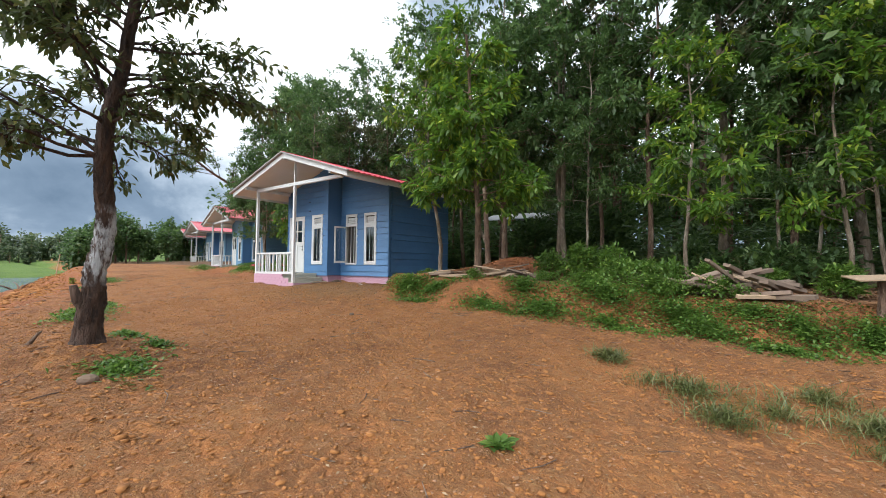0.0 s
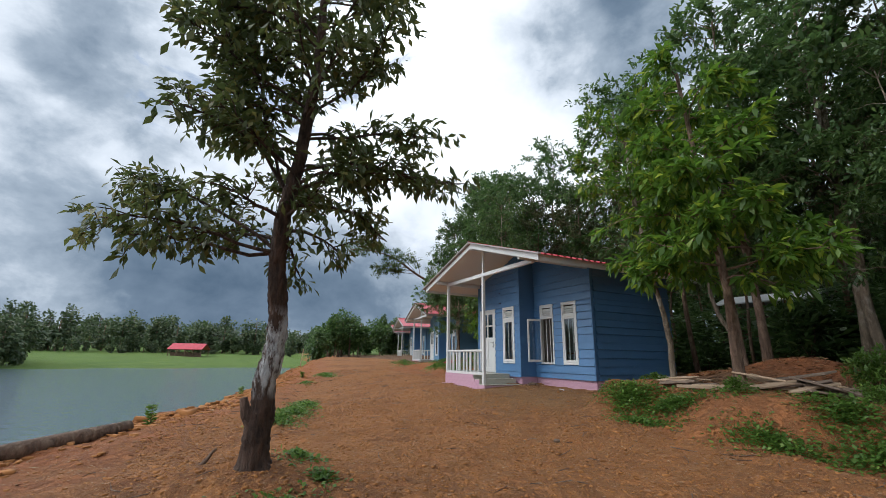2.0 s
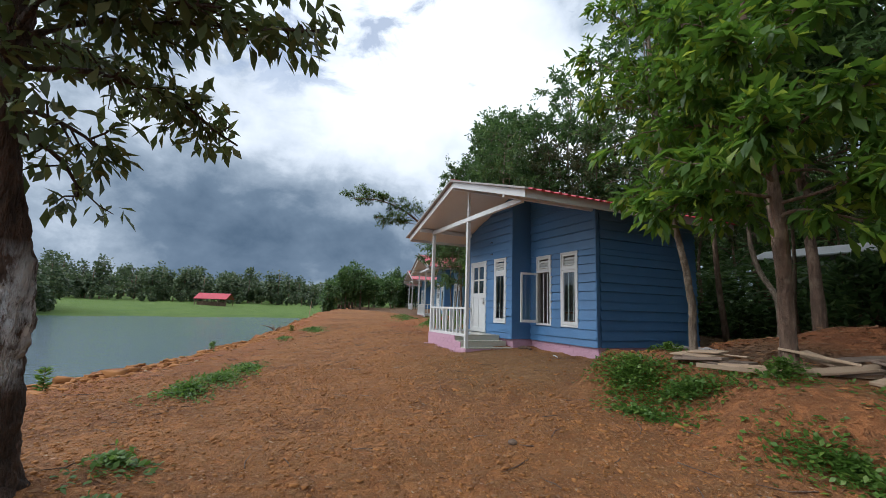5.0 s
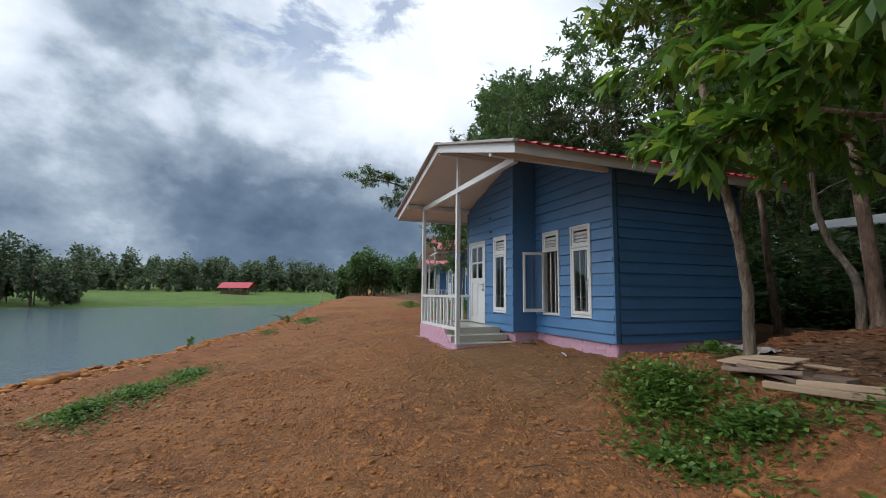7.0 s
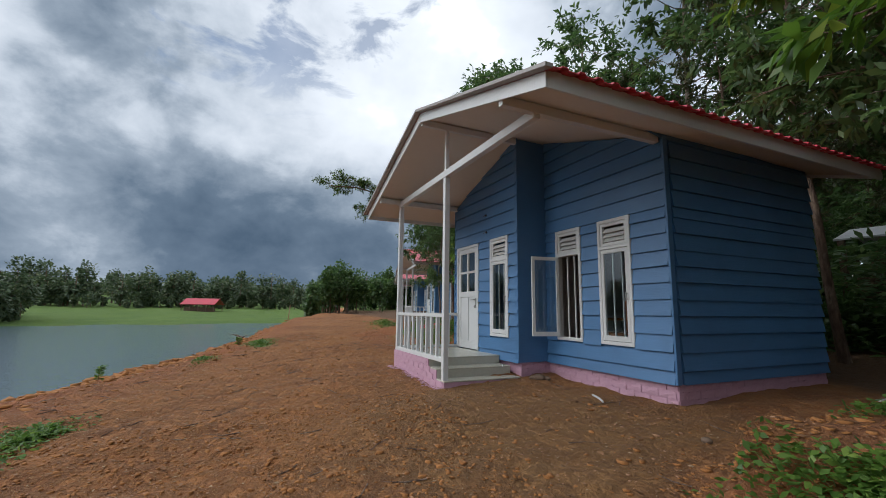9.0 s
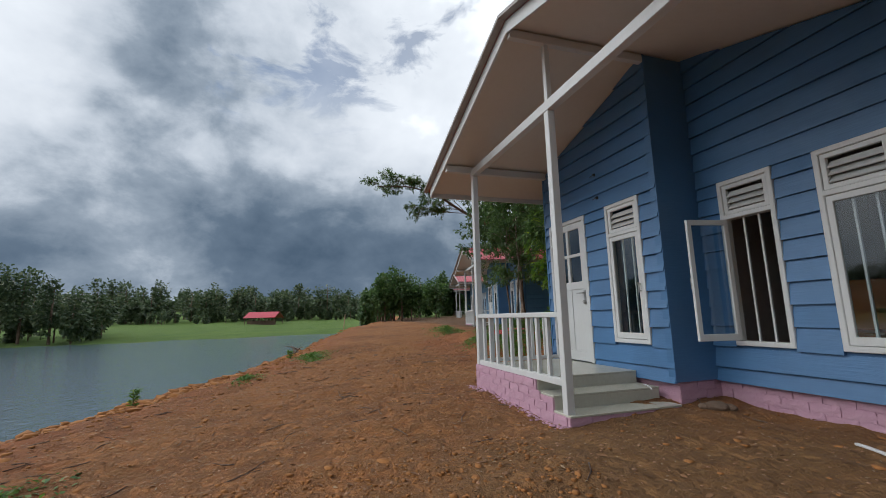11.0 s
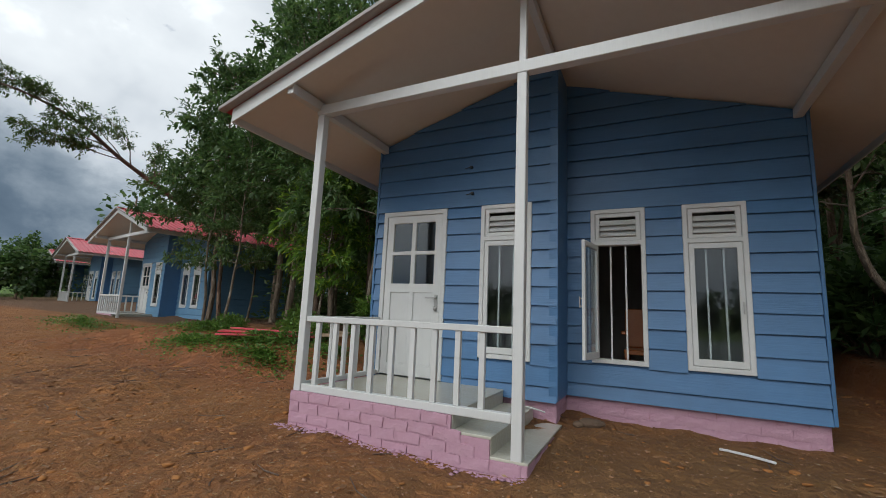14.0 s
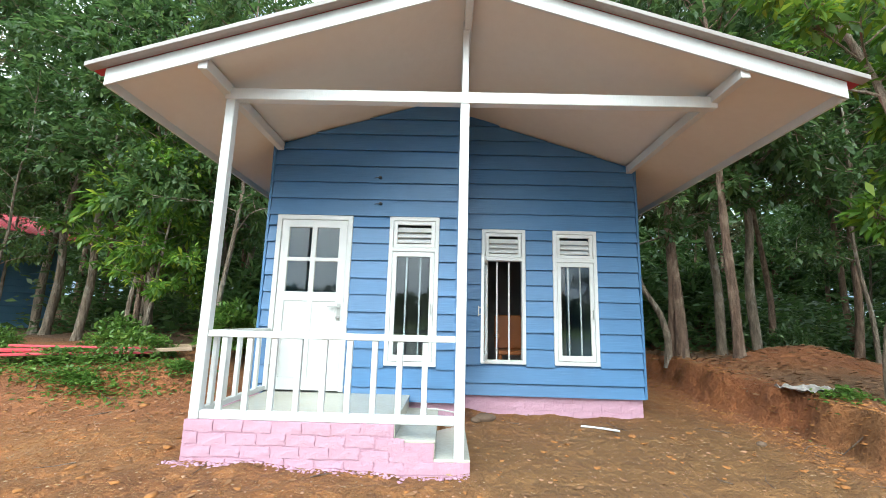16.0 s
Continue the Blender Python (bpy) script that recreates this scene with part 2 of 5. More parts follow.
def soil():
    m, n, l, b = material("red_soil", 0.95)
    big = noisy(n, l, 0.45, 6.0, 0.65, None, 0.38, 0.62)
    mid = noisy(n, l, 2.6, 6.0, 0.65, None, 0.38, 0.66)
    fine = noisy(n, l, 22.0, 5.0, 0.7, None, 0.3, 0.7)
    grit = noisy(n, l, 90.0, 2.0, 0.5, None, 0.64, 0.70)
    patch = noisy(n, l, 8.0, 6.0, 0.7, (1, 1, 1), 0.46, 0.66)
    c = mixed(n, l, big, (0.334, 0.122, 0.031), (0.202, 0.077, 0.024))
    c = mixed(n, l, mid, c, (0.369, 0.149, 0.042))
    half = n.new("ShaderNodeMath")
    half.operation = "MULTIPLY"
    half.inputs[1].default_value = 0.28
    l.new(fine, half.inputs[0])
    c = mixed(n, l, half.outputs[0], c, (0.211, 0.087, 0.032))
    c = mixed(n, l, patch, c, mixed(n, l, big, (0.433, 0.207, 0.075), (0.164, 0.063, 0.021)))
    c = mixed(n, l, grit, c, (0.40, 0.23, 0.10))
    flake = noisy(n, l, 38.0, 3.0, 0.6, (1, 1.8, 1), 0.61, 0.66)
    c = mixed(n, l, flake, c, (0.44, 0.24, 0.09))
    crumb = noisy(n, l, 27.0, 3.0, 0.6, (1.6, 1, 1), 0.64, 0.74)
    c = mixed(n, l, crumb, c, (0.15, 0.065, 0.032))
    # fresh orange earth on the broken slopes, grass far across the water
    at = n.new("ShaderNodeAttribute")
    at.attribute_name = "cover"
    sp = n.new("ShaderNodeSeparateColor")
    l.new(at.outputs["Color"], sp.inputs[0])
    raw = n.new("ShaderNodeMath")
    raw.operation = "MULTIPLY"
    l.new(sp.outputs[0], raw.inputs[0])
    raw.inputs[1].default_value = 0.75
    c = mixed(n, l, raw.outputs[0], c, mixed(n, l, mid, (0.37, 0.125, 0.042), (0.26, 0.085, 0.035)))
    litter = mixed(n, l, fine, (0.22, 0.11, 0.055), (0.12, 0.072, 0.038))
    c = mixed(n, l, sp.outputs[2], c, litter)
    yard = n.new("ShaderNodeAttribute")
    yard.attribute_name = "yard"
    c = mixed(n, l, yard.outputs["Fac"], c, mixed(n, l, mid, (0.265, 0.142, 0.050), (0.205, 0.105, 0.038)))
    gr = noisy(n, l, 0.25, 5.0, 0.7, None, 0.3, 0.7)
    grass = mixed(n, l, gr, (0.068, 0.135, 0.015), (0.125, 0.195, 0.027))
    c = mixed(n, l, sp.outputs[1], c, grass)
    l.new(c, b.inputs["Base Color"])
    add = n.new("ShaderNodeMath")
    add.operation = "ADD"
    l.new(mid, add.inputs[0])
    soft = n.new("ShaderNodeMath")
    soft.operation = "MULTIPLY"
    soft.inputs[1].default_value = 0.35
    l.new(fine, soft.inputs[0])
    more = n.new("ShaderNodeMath")
    more.operation = "ADD"
    l.new(soft.outputs[0], more.inputs[0])
    l.new(patch, more.inputs[1])
    l.new(more.outputs[0], add.inputs[1])
    bumped(n, l, b, add.outputs[0], 1.0, 0.045)
    return m


SOIL = soil()


def water_material():
    m, n, l, b = material("lake_water", 0.07)
    b.inputs["Base Color"].default_value = (0.100, 0.145, 0.172, 1)
    b.inputs["IOR"].default_value = 1.33
    w = noisy(n, l, 2.2, 4.0, 0.6, (1, 1.6, 1), 0.2, 0.8)
    bumped(n, l, b, w, 0.6, 0.10)
    return m


WATER = water_material()


def leaf_material(name, dark, light, tip, shine=0.6, through_light=0.35):
    m = bpy.data.materials.new(name)
    m.use_nodes = True
    n, l = m.node_tree.nodes, m.node_tree.links
    b = n["Principled BSDF"]
    b.inputs["Roughness"].default_value = 0.42
    b.inputs["Specular IOR Level"].default_value = shine
    geo = n.new("ShaderNodeNewGeometry")
    rp = n.new("ShaderNodeValToRGB")
    els = rp.color_ramp.elements
    els[0].color, els[1].color = (*dark, 1), (*tip, 1)
    els[1].position = 1.0
    e = els.new(0.75)
    e.color = (*light, 1)
    l.new(geo.outputs["Random Per Island"], rp.inputs[0])
    patch = noisy(n, l, 0.9, 3.0, 0.5, None, 0.35, 0.7)
    c = mixed(n, l, patch, rp.outputs[0], dark)
    half = mixed(n, l, 0.5, rp.outputs[0], c)
    l.new(half, b.inputs["Base Color"])
    tr = n.new("ShaderNodeBsdfTranslucent")
    l.new(half, tr.inputs[0])
    mx = n.new("ShaderNodeMixShader")
    mx.inputs[0].default_value = through_light
    l.new(b.outputs[0], mx.inputs[1])
    l.new(tr.outputs[0], mx.inputs[2])
    l.new(mx.outputs[0], n["Material Output"].inputs[0])
    return m


LEAF_SHORE = leaf_material("leaf_olive", (0.058, 0.082, 0.026), (0.11, 0.14, 0.042), (0.21, 0.19, 0.06), 0.5, 0.48)
LEAF_BRIGHT = leaf_material("leaf_bright", (0.072, 0.155, 0.022), (0.150, 0.275, 0.030), (0.42, 0.50, 0.05), 0.6, 0.5)
LEAF_FOREST = leaf_material("leaf_forest", (0.056, 0.110, 0.034), (0.108, 0.185, 0.052), (0.20, 0.29, 0.085), 0.65, 0.5)
LEAF_BROWN = leaf_material("leaf_brownish", (0.066, 0.082, 0.034), (0.120, 0.130, 0.055), (0.22, 0.195, 0.085), 0.65, 0.45)
LEAF_WEED = leaf_material("leaf_weed", (0.075, 0.150, 0.026), (0.145, 0.255, 0.042), (0.26, 0.36, 0.07), 0.5, 0.45)
LEAF_AIRY = leaf_material("leaf_airy", (0.075, 0.13, 0.035), (0.13, 0.20, 0.055), (0.22, 0.29, 0.09), 0.5, 0.45)
LEAF_DRY = leaf_material("grass_blade", (0.10, 0.13, 0.035), (0.18, 0.20, 0.065), (0.36, 0.30, 0.14))
LEAF_FAR = leaf_material("leaf_far", (0.062, 0.100, 0.048), (0.118, 0.165, 0.072), (0.225, 0.25, 0.11))


def bark(name, base, pale, stripes=0.0):
    m, n, l, b = material(name, 0.9)
    rib = noisy(n, l, 14.0, 5.0, 0.65, (1, 1, 0.25), 0.35, 0.65)
    lichen = noisy(n, l, 4.0, 4.0, 0.6, (1, 1, 0.5), 0.52, 0.68)
    c = mixed(n, l, rib, tuple(0.45 * v for v in base), base)
    c = mixed(n, l, lichen, c, pale)
    l.new(c, b.inputs["Base Color"])
    bumped(n, l, b, rib, 1.0, 0.035)
    return m


BARK = bark("bark_dark", (0.14, 0.085, 0.06), (0.20, 0.14, 0.11))
BARK_GREY = bark("bark_grey", (0.28, 0.215, 0.155), (0.42, 0.37, 0.31))
BARK_BROWN = bark("bark_brown", (0.23, 0.145, 0.10), (0.34, 0.25, 0.18))
def limed_bark():
    """Dark bark with a stretch of worn limewash between two heights of the trunk."""
    m, n, l, b = material("limed_bark", 0.9)
    rib = noisy(n, l, 13.0, 5.0, 0.65, (1, 1, 0.22), 0.35, 0.65)
    base = mixed(n, l, rib, (0.030, 0.019, 0.014), (0.115, 0.066, 0.045))
    tc, sp = n.new("ShaderNodeTexCoord"), n.new("ShaderNodeSeparateXYZ")
    l.new(tc.outputs["Object"], sp.inputs[0])
    lo, hi, mul, worn = (n.new("ShaderNodeMapRange") for _ in range(4))
    for q, a, z in ((lo, 0.74, 0.90), (hi, 1.75, 1.50)):
        q.inputs["From Min"].default_value, q.inputs["From Max"].default_value = a, z
        l.new(sp.outputs[2], q.inputs["Value"])
    patchy = noisy(n, l, 9.0, 5.0, 0.7, (1, 1, 0.30), 0.43, 0.55)
    f = patchy
    for q in (lo, hi):
        t = n.new("ShaderNodeMath")
        t.operation = "MULTIPLY"
        l.new(f, t.inputs[0])
        l.new(q.outputs[0], t.inputs[1])
        f = t.outputs[0]
    ridge = n.new("ShaderNodeMath")
    ridge.operation = "MULTIPLY_ADD"
    ridge.inputs[1].default_value, ridge.inputs[2].default_value = 0.5, 0.5
    l.new(rib, ridge.inputs[0])
    coat = n.new("ShaderNodeMath")
    coat.operation = "MULTIPLY"
    l.new(f, coat.inputs[0])
    l.new(ridge.outputs[0], coat.inputs[1])
    f = coat.outputs[0]
    l.new(mixed(n, l, f, base, (0.70, 0.72, 0.74)), b.inputs["Base Color"])
    bumped(n, l, b, rib, 1.0, 0.06)
    return m


BARK_LIMED = limed_bark()


# ---- mesh helpers ----
def box(bm, x0, x1, y0, y1, z0, z1, m=None):
    vs = [bm.verts.new((x, y, z)) for x in (x0, x1) for y in (y0, y1) for z in (z0, z1)]
    for f in ((0, 1, 3, 2), (4, 6, 7, 5), (0, 4, 5, 1), (2, 3, 7, 6), (0, 2, 6, 4), (1, 5, 7, 3)):
        bm.faces.new([vs[k] for k in f])
    if m is not None:
        for v in vs:
            v.co = m @ v.co
    return vs


def bar(bm, a, b, w, h, up=(0, 0, 1)):
    """A square bar from a to b, w wide and h high."""
    a, b = Vector(a), Vector(b)
    d = (b - a).normalized()
    s = d.cross(Vector(up)).normalized()
    u = s.cross(d)
    vs = [bm.verts.new(p + s * i * w / 2 + u * j * h / 2) for p in (a, b) for i in (-1, 1) for j in (-1, 1)]
    for f in ((0, 1, 3, 2), (4, 6, 7, 5), (0, 4, 5, 1), (2, 3, 7, 6), (0, 2, 6, 4), (1, 5, 7, 3)):
        bm.faces.new([vs[k] for k in f])


def soften(bm, width, segments=1):
    bmesh.ops.recalc_face_normals(bm, faces=bm.faces)
    bmesh.ops.bevel(bm, geom=bm.edges[:], offset=width, segments=segments, affect="EDGES", clamp_overlap=True)


def part(name, bm, mat, parent=None, label="", bevel=0.0):
    if bevel:
        soften(bm, bevel)
    else:
        bmesh.ops.recalc_face_normals(bm, faces=bm.faces)
    me = bpy.data.meshes.new(name)
    bm.to_mesh(me)
    bm.free()
    me.materials.append(mat)
    ob = new(name, me)
    if parent is not None:
        ob.parent = parent
    if label:
        ob["label"] = label
    return ob


def lattice(name, xs, zs, holes, y0, y1, mat, parent=None, bevel=0.004, label=""):
    """One connected frame: a grid of cells at the given x and z, with some cells left open, from y0 to y1."""
    bm = bmesh.new()
    nx, nz = len(xs), len(zs)
    v = {(i, j, k): bm.verts.new((xs[i], y, zs[j])) for i in range(nx) for j in range(nz) for k, y in enumerate((y0, y1))}
    solid = lambda i, j: 0 <= i < nx - 1 and 0 <= j < nz - 1 and (i, j) not in holes
    for i in range(nx - 1):
        for j in range(nz - 1):
            if not solid(i, j):
                continue
            bm.faces.new([v[q] for q in ((i, j, 0), (i + 1, j, 0), (i + 1, j + 1, 0), (i, j + 1, 0))])
            bm.faces.new([v[q] for q in ((i, j + 1, 1), (i + 1, j + 1, 1), (i + 1, j, 1), (i, j, 1))])
            for other, a, c in (((i - 1, j), (i, j), (i, j + 1)), ((i + 1, j), (i + 1, j), (i + 1, j + 1)), ((i, j - 1), (i, j), (i + 1, j)), ((i, j + 1), (i, j + 1), (i + 1, j + 1))):
                if not solid(*other):
                    bm.faces.new([v[q] for q in ((*a, 0), (*c, 0), (*c, 1), (*a, 1))])
    bmesh.ops.delete(bm, geom=[q for q in bm.verts if not q.link_faces], context="VERTS")
    bmesh.ops.recalc_face_normals(bm, faces=bm.faces)
    sharp = [e for e in bm.edges if len(e.link_faces) == 2 and e.calc_face_angle(0.0) > 0.5]
    bmesh.ops.bevel(bm, geom=sharp, offset=bevel, segments=1, affect="EDGES", clamp_overlap=True)
    return part(name, bm, mat, parent, label)


def boxed(name, spans, mat, parent=None, bevel=0.004, label=""):
    bm = bmesh.new()
    for s in spans:
        box(bm, *s)
    return part(name, bm, mat, parent, label, bevel)


def np_mesh(name, verts, faces, mat, smooth=False):
    """A mesh from numpy arrays; all faces have the same number of corners."""
    verts, faces = np.asarray(verts, np.float32), np.asarray(faces, np.int32)
    me = bpy.data.meshes.new(name)
    me.vertices.add(len(verts))
    me.vertices.foreach_set("co", verts.ravel())
    k = faces.shape[1]
    me.loops.add(faces.size)
    me.loops.foreach_set("vertex_index", faces.ravel())
    me.polygons.add(len(faces))
    me.polygons.foreach_set("loop_start", np.arange(0, faces.size, k, dtype=np.int32))
    me.polygons.foreach_set("loop_total", np.full(len(faces), k, np.int32))
    if smooth:
        me.polygons.foreach_set("use_smooth", np.ones(len(faces), bool))
    me.update(calc_edges=True)
    me.materials.append(mat)
    return me


def smooth01(t):
    t = np.clip(t, 0.0, 1.0)
    return t * t * (3 - 2 * t)


def wave(x, y, seed, scale):
    """Cheap smooth noise in about -1..1 from a few crossed sines."""
    r = np.random.default_rng(seed)
    out = 0.0
    for _ in range(5):
        a, p, f = r.uniform(0, 6.283), r.uniform(0, 6.283), r.uniform(0.6, 1.7) / scale
        out = out + np.sin((x * math.cos(a) + y * math.sin(a)) * f * 6.283 + p)
    return out / 3.2


# ---- ground ----
LAKE = -1.10


def shore(x):
    """y of the crest of the lake bank."""
    return np.interp(x, [-75, -49, -39, -27, -20, -14, -11.7, 0, 40], [19, 9.6, 6.6, 4.6, 2.6, 0.2, -1.2, -6, -14])


def ground(x, y):
    x, y = np.asarray(x, float), np.asarray(y, float)
    a = np.interp(x, [-60, -35, -25, -20, -13, -9, -6, -3.5, -1, 3], [0.2, 0.15, -0.10, -0.18, -0.28, -0.39, -0.48, -0.64, -0.88, -1.05])
    g = a + 0.03 * (np.clip(y, 0, 5.5) - 5.5) + 0.30 * smooth01((y - 5.2) / 4.0) + 0.06 * np.clip(y - 9, 0, 4)
    # earth bank with weeds and timber on the forest side
    foot = np.interp(x, [-9.5, -8.2, -5.5, -3, 0, 3, 8], [8.9, 8.6, 8.4, 8.9, 9.8, 10.8, 12.0]) + 0.18 * np.sin(x * 2.3)
    rise = smooth01((y - foot) / 1.15) * smooth01((x + 8.85 + 0.12 * np.sin(y * 2.1) + 0.05 * np.sin(y * 7.3)) / 0.22)
    g = g + rise * np.interp(x, [-9, -6, -2, 3], [0.48, 0.52, 0.55, 0.6])
    # the same bank goes on past the other side of the house
    rise2 = smooth01((y - 10.6 - 0.3 * np.sin(x * 1.1)) / 0.9) * smooth01((-15.9 - x) / 0.7) * smooth01((x + 24) / 2.0)
    g = g + rise2 * 0.28
    # forest floor climbs away behind the houses
    g = g + 0.055 * np.clip(y - 14.5, 0, 60) * smooth01((y - 14.5) / 3.0)
    g = g + 0.40 * np.exp(-((x + 6.7) ** 2 / 1.3 + (y - 13.1) ** 2 / 0.6))
    # small mound at the foot of the shore tree
    g = g + 0.26 * np.exp(-((x + 7.7) ** 2 + (y - 2.75) ** 2) / 0.8)
    g = g + 0.035 * wave(x, y, 3, 3.0) + 0.018 * wave(x, y, 4, 0.9) + 0.008 * wave(x, y, 5, 0.31)
    # bank down to the lake
    d = y - shore(x) + 0.35 * wave(x, y, 7, 2.6) + 0.12 * wave(x, y, 8, 0.7)
    top = -0.80 + 0.05 * wave(x, y, 9, 1.4)
    lump = 0.05 * wave(x, y, 10, 0.6) * smooth01(1 - np.abs(d - 0.8) / 2.2)
    g = np.where(d < 3.2, top + (g - top) * smooth01(np.clip(d, 0, 9) / 3.2) + lump, g)
    g = np.where(d < 0, np.maximum(-0.80 + d * 0.75, -2.4), g)
    # far shore: low meadow climbing to wooded hills
    far = np.sqrt((x + 8) ** 2 + (y - 5) ** 2)
    meadow = -1.30 + 0.034 * np.clip(far - 58, 0, 110) + 0.10 * wave(x, y, 11, 9.0)
    meadow = meadow + 14.0 * smooth01((far - 170) / 400) + 3.0 * wave(x, y, 12, 160.0) * smooth01((far - 190) / 200)
    reach = far - (60 + 7 * np.sin(np.arctan2(y - 5, -(x + 8)) * 5.0))
    g = np.where((d < 0) & (reach > 0), np.maximum(g, -2.4 + (meadow + 2.4) * smooth01(reach / 5.0)), g)
    # everything runs out into far hills
    g = np.where(d >= 0, g + 14.0 * smooth01((far - 130) / 500), g)
    return g


def z_at(x, y):
    return float(ground(x, y))


def axis(lo, a, b, hi, step):
    """Even steps between a and b, growing ones outside."""
    out = list(np.arange(a, b + 1e-6, step))
    s = step
    while out[-1] < hi:
        s = min(s * 1.13, 40)
        out.append(out[-1] + s)
    s = step
    while out[0] > lo:
        s = min(s * 1.13, 40)
        out.insert(0, out[0] - s)
    return np.array(out)


def build_ground():
    xs, ys = axis(-900, -24, 3, 700, 0.085), axis(-700, -2.5, 13.5, 900, 0.085)
    gx, gy = np.meshgrid(xs, ys, indexing="ij")
    gz = ground(gx, gy)
    near = (gx > -24) & (gx < 4) & (gy > -3) & (gy < 14)
    rng = np.random.default_rng(21)
    gz = gz + np.where(near, rng.normal(0, 0.004, gz.shape), 0)
    nx, ny = len(xs), len(ys)
    v = np.stack([gx, gy, gz], -1).reshape(-1, 3)
    i = (np.arange(nx - 1)[:, None] * ny + np.arange(ny - 1)[None, :]).ravel()
    f = np.stack([i, i + ny, i + ny + 1, i + 1], -1)
    me = np_mesh("ground", v, f, SOIL, True)
    far = np.sqrt((gx + 8) ** 2 + (gy - 5) ** 2)
    d = gy - shore(gx)
    raw = smooth01(1.3 - np.abs(d - 1.0) / 2.8 + 0.25 * wave(gx, gy, 31, 1.5)) * smooth01((-5.5 - gx + 0.8 * wave(gx, gy, 35, 2.0)) / 3.0)
    foot = np.interp(gx, [-9.5, -8.2, -5.5, -3, 0, 3, 8], [8.9, 8.6, 8.4, 8.9, 9.8, 10.8, 12.0])
    raw = np.maximum(raw, 0.5 * smooth01(1.2 - np.abs(gy - foot - 0.6) / 1.0) * (gx > -9.2) * (gx < 2))
    raw = np.maximum(raw, smooth01(1.4 - np.abs(gx + 8.75) / 0.7) * (gy > 9) * (gy < 17))
    raw = np.maximum(raw, smooth01(1.6 - np.sqrt((gx + 6.7) ** 2 / 2.5 + (gy - 13.1) ** 2)))
    raw = np.maximum(raw, 0.8 * ((gx < -15.3) & (gx > -24)) * smooth01(1.3 - np.abs(gy - 10.9) / 1.2))
    grass = np.where((d < 0) & (far > 50), smooth01((gz - LAKE - 0.22) / 0.25), 0.0)
    grass = np.maximum(grass, np.where(far > 40, smooth01((far - 40) / 20 + 0.5 * wave(gx, gy, 33, 6.0)), 0) * (np.abs(gy - 13.5 + 0.15 * (gx + 40)) > 2.5))
    wood = smooth01((gy - 13.6 + 0.4 * wave(gx, gy, 34, 2.0)) / 1.2) * (far < 60)
    wood = np.maximum(wood, smooth01((gy - foot - 1.5) / 0.9) * (gx > -8.6) * 0.85)
    wood = wood * (1 - smooth01(1.6 - np.sqrt((gx + 6.7) ** 2 / 2.5 + (gy - 13.1) ** 2)))
    wood = wood * (1 - smooth01(1.4 - np.abs(gx + 8.75) / 0.5) * (gy < 17))
    col = np.stack([raw, grass, wood, np.ones_like(raw)], -1).reshape(-1, 4).astype(np.float32)
    at = me.color_attributes.new("cover", "FLOAT_COLOR", "POINT")
    at.data.foreach_set("color", col.ravel())
    yard = 0.75 * smooth01(1.5 - np.sqrt(((gx + 10.9) / 2.3) ** 2 + ((gy - 9.3) / 1.9) ** 2) + 0.2 * wave(gx, gy, 36, 1.2))
    at = me.attributes.new("yard", "FLOAT", "POINT")
    at.data.foreach_set("value", yard.ravel().astype(np.float32))
    tagged(new("ground", me), "bare red clay ground with grit and ruts", "ground", kind="structure")


build_ground()
bm = bmesh.new()
bmesh.ops.create_grid(bm, x_segments=2, y_segments=2, size=1)
for v in bm.verts:
    v.co = (v.co.x * 130 - 70, v.co.y * 75 - 48, LAKE)
tagged(part("water", bm, WATER), "grey-green lake water with small ripples", "lake", kind="structure")


# ---- house ----
HALF, EAVE_X, PITCH, RIDGE = 2.34, 3.07, 0.311, 4.16  # half width, eaves, slope, ridge height of the roof's underside
ROWS = (0.325, 0.475, 0.69, 0.905, 1.118, 1.32, 1.525, 1.72, 1.92, 2.13, 2.325, 2.465, 2.68, 2.89, 3.10, 3.31, 3.52, 3.73, 3.94, 4.15)  # lower edges of the siding boards
Z_WALL, Z_TOP = 0.335, 2.46


def under_roof(x):
    return RIDGE - 0.06 - PITCH * abs(x)


def wall_core(name, parent, p0, u, n, s0, s1, openings, top, thick=0.09):
    """A wall between s0 and s1 along u, with openings (s0, s1, z0, z1) right through it; top(s) is its upper edge."""
    bm = bmesh.new()
    cuts = sorted({s0, s1, *[o[0] for o in openings], *[o[1] for o in openings]})
    if s0 < 0 < s1:
        cuts = sorted({*cuts, 0.0})
    p0, u, n = Vector(p0), Vector(u), Vector(n)
    for a, b in zip(cuts, cuts[1:]):
        spans, z = [], Z_WALL
        for o in sorted(openings, key=lambda o: o[2]):
            if o[0] <= a and o[1] >= b:
                spans.append((z, o[2]))
                z = o[3]
        spans.append((z, None))
        for z0, z1 in spans:
            if z1 is not None and z1 <= z0:
                continue
            vs = []
            for s in (a, b):
                for d in (0, -thick):
                    for zz in (z0, top(s) if z1 is None else z1):
                        q = p0 + u * s + n * d
                        vs.append(bm.verts.new((q.x, q.y, zz)))
            for f in ((0, 1, 3, 2), (4, 6, 7, 5), (0, 4, 5, 1), (2, 3, 7, 6), (0, 2, 6, 4), (1, 5, 7, 3)):
                bm.faces.new([vs[k] for k in f])
    return part(name, bm, BLUE, parent)


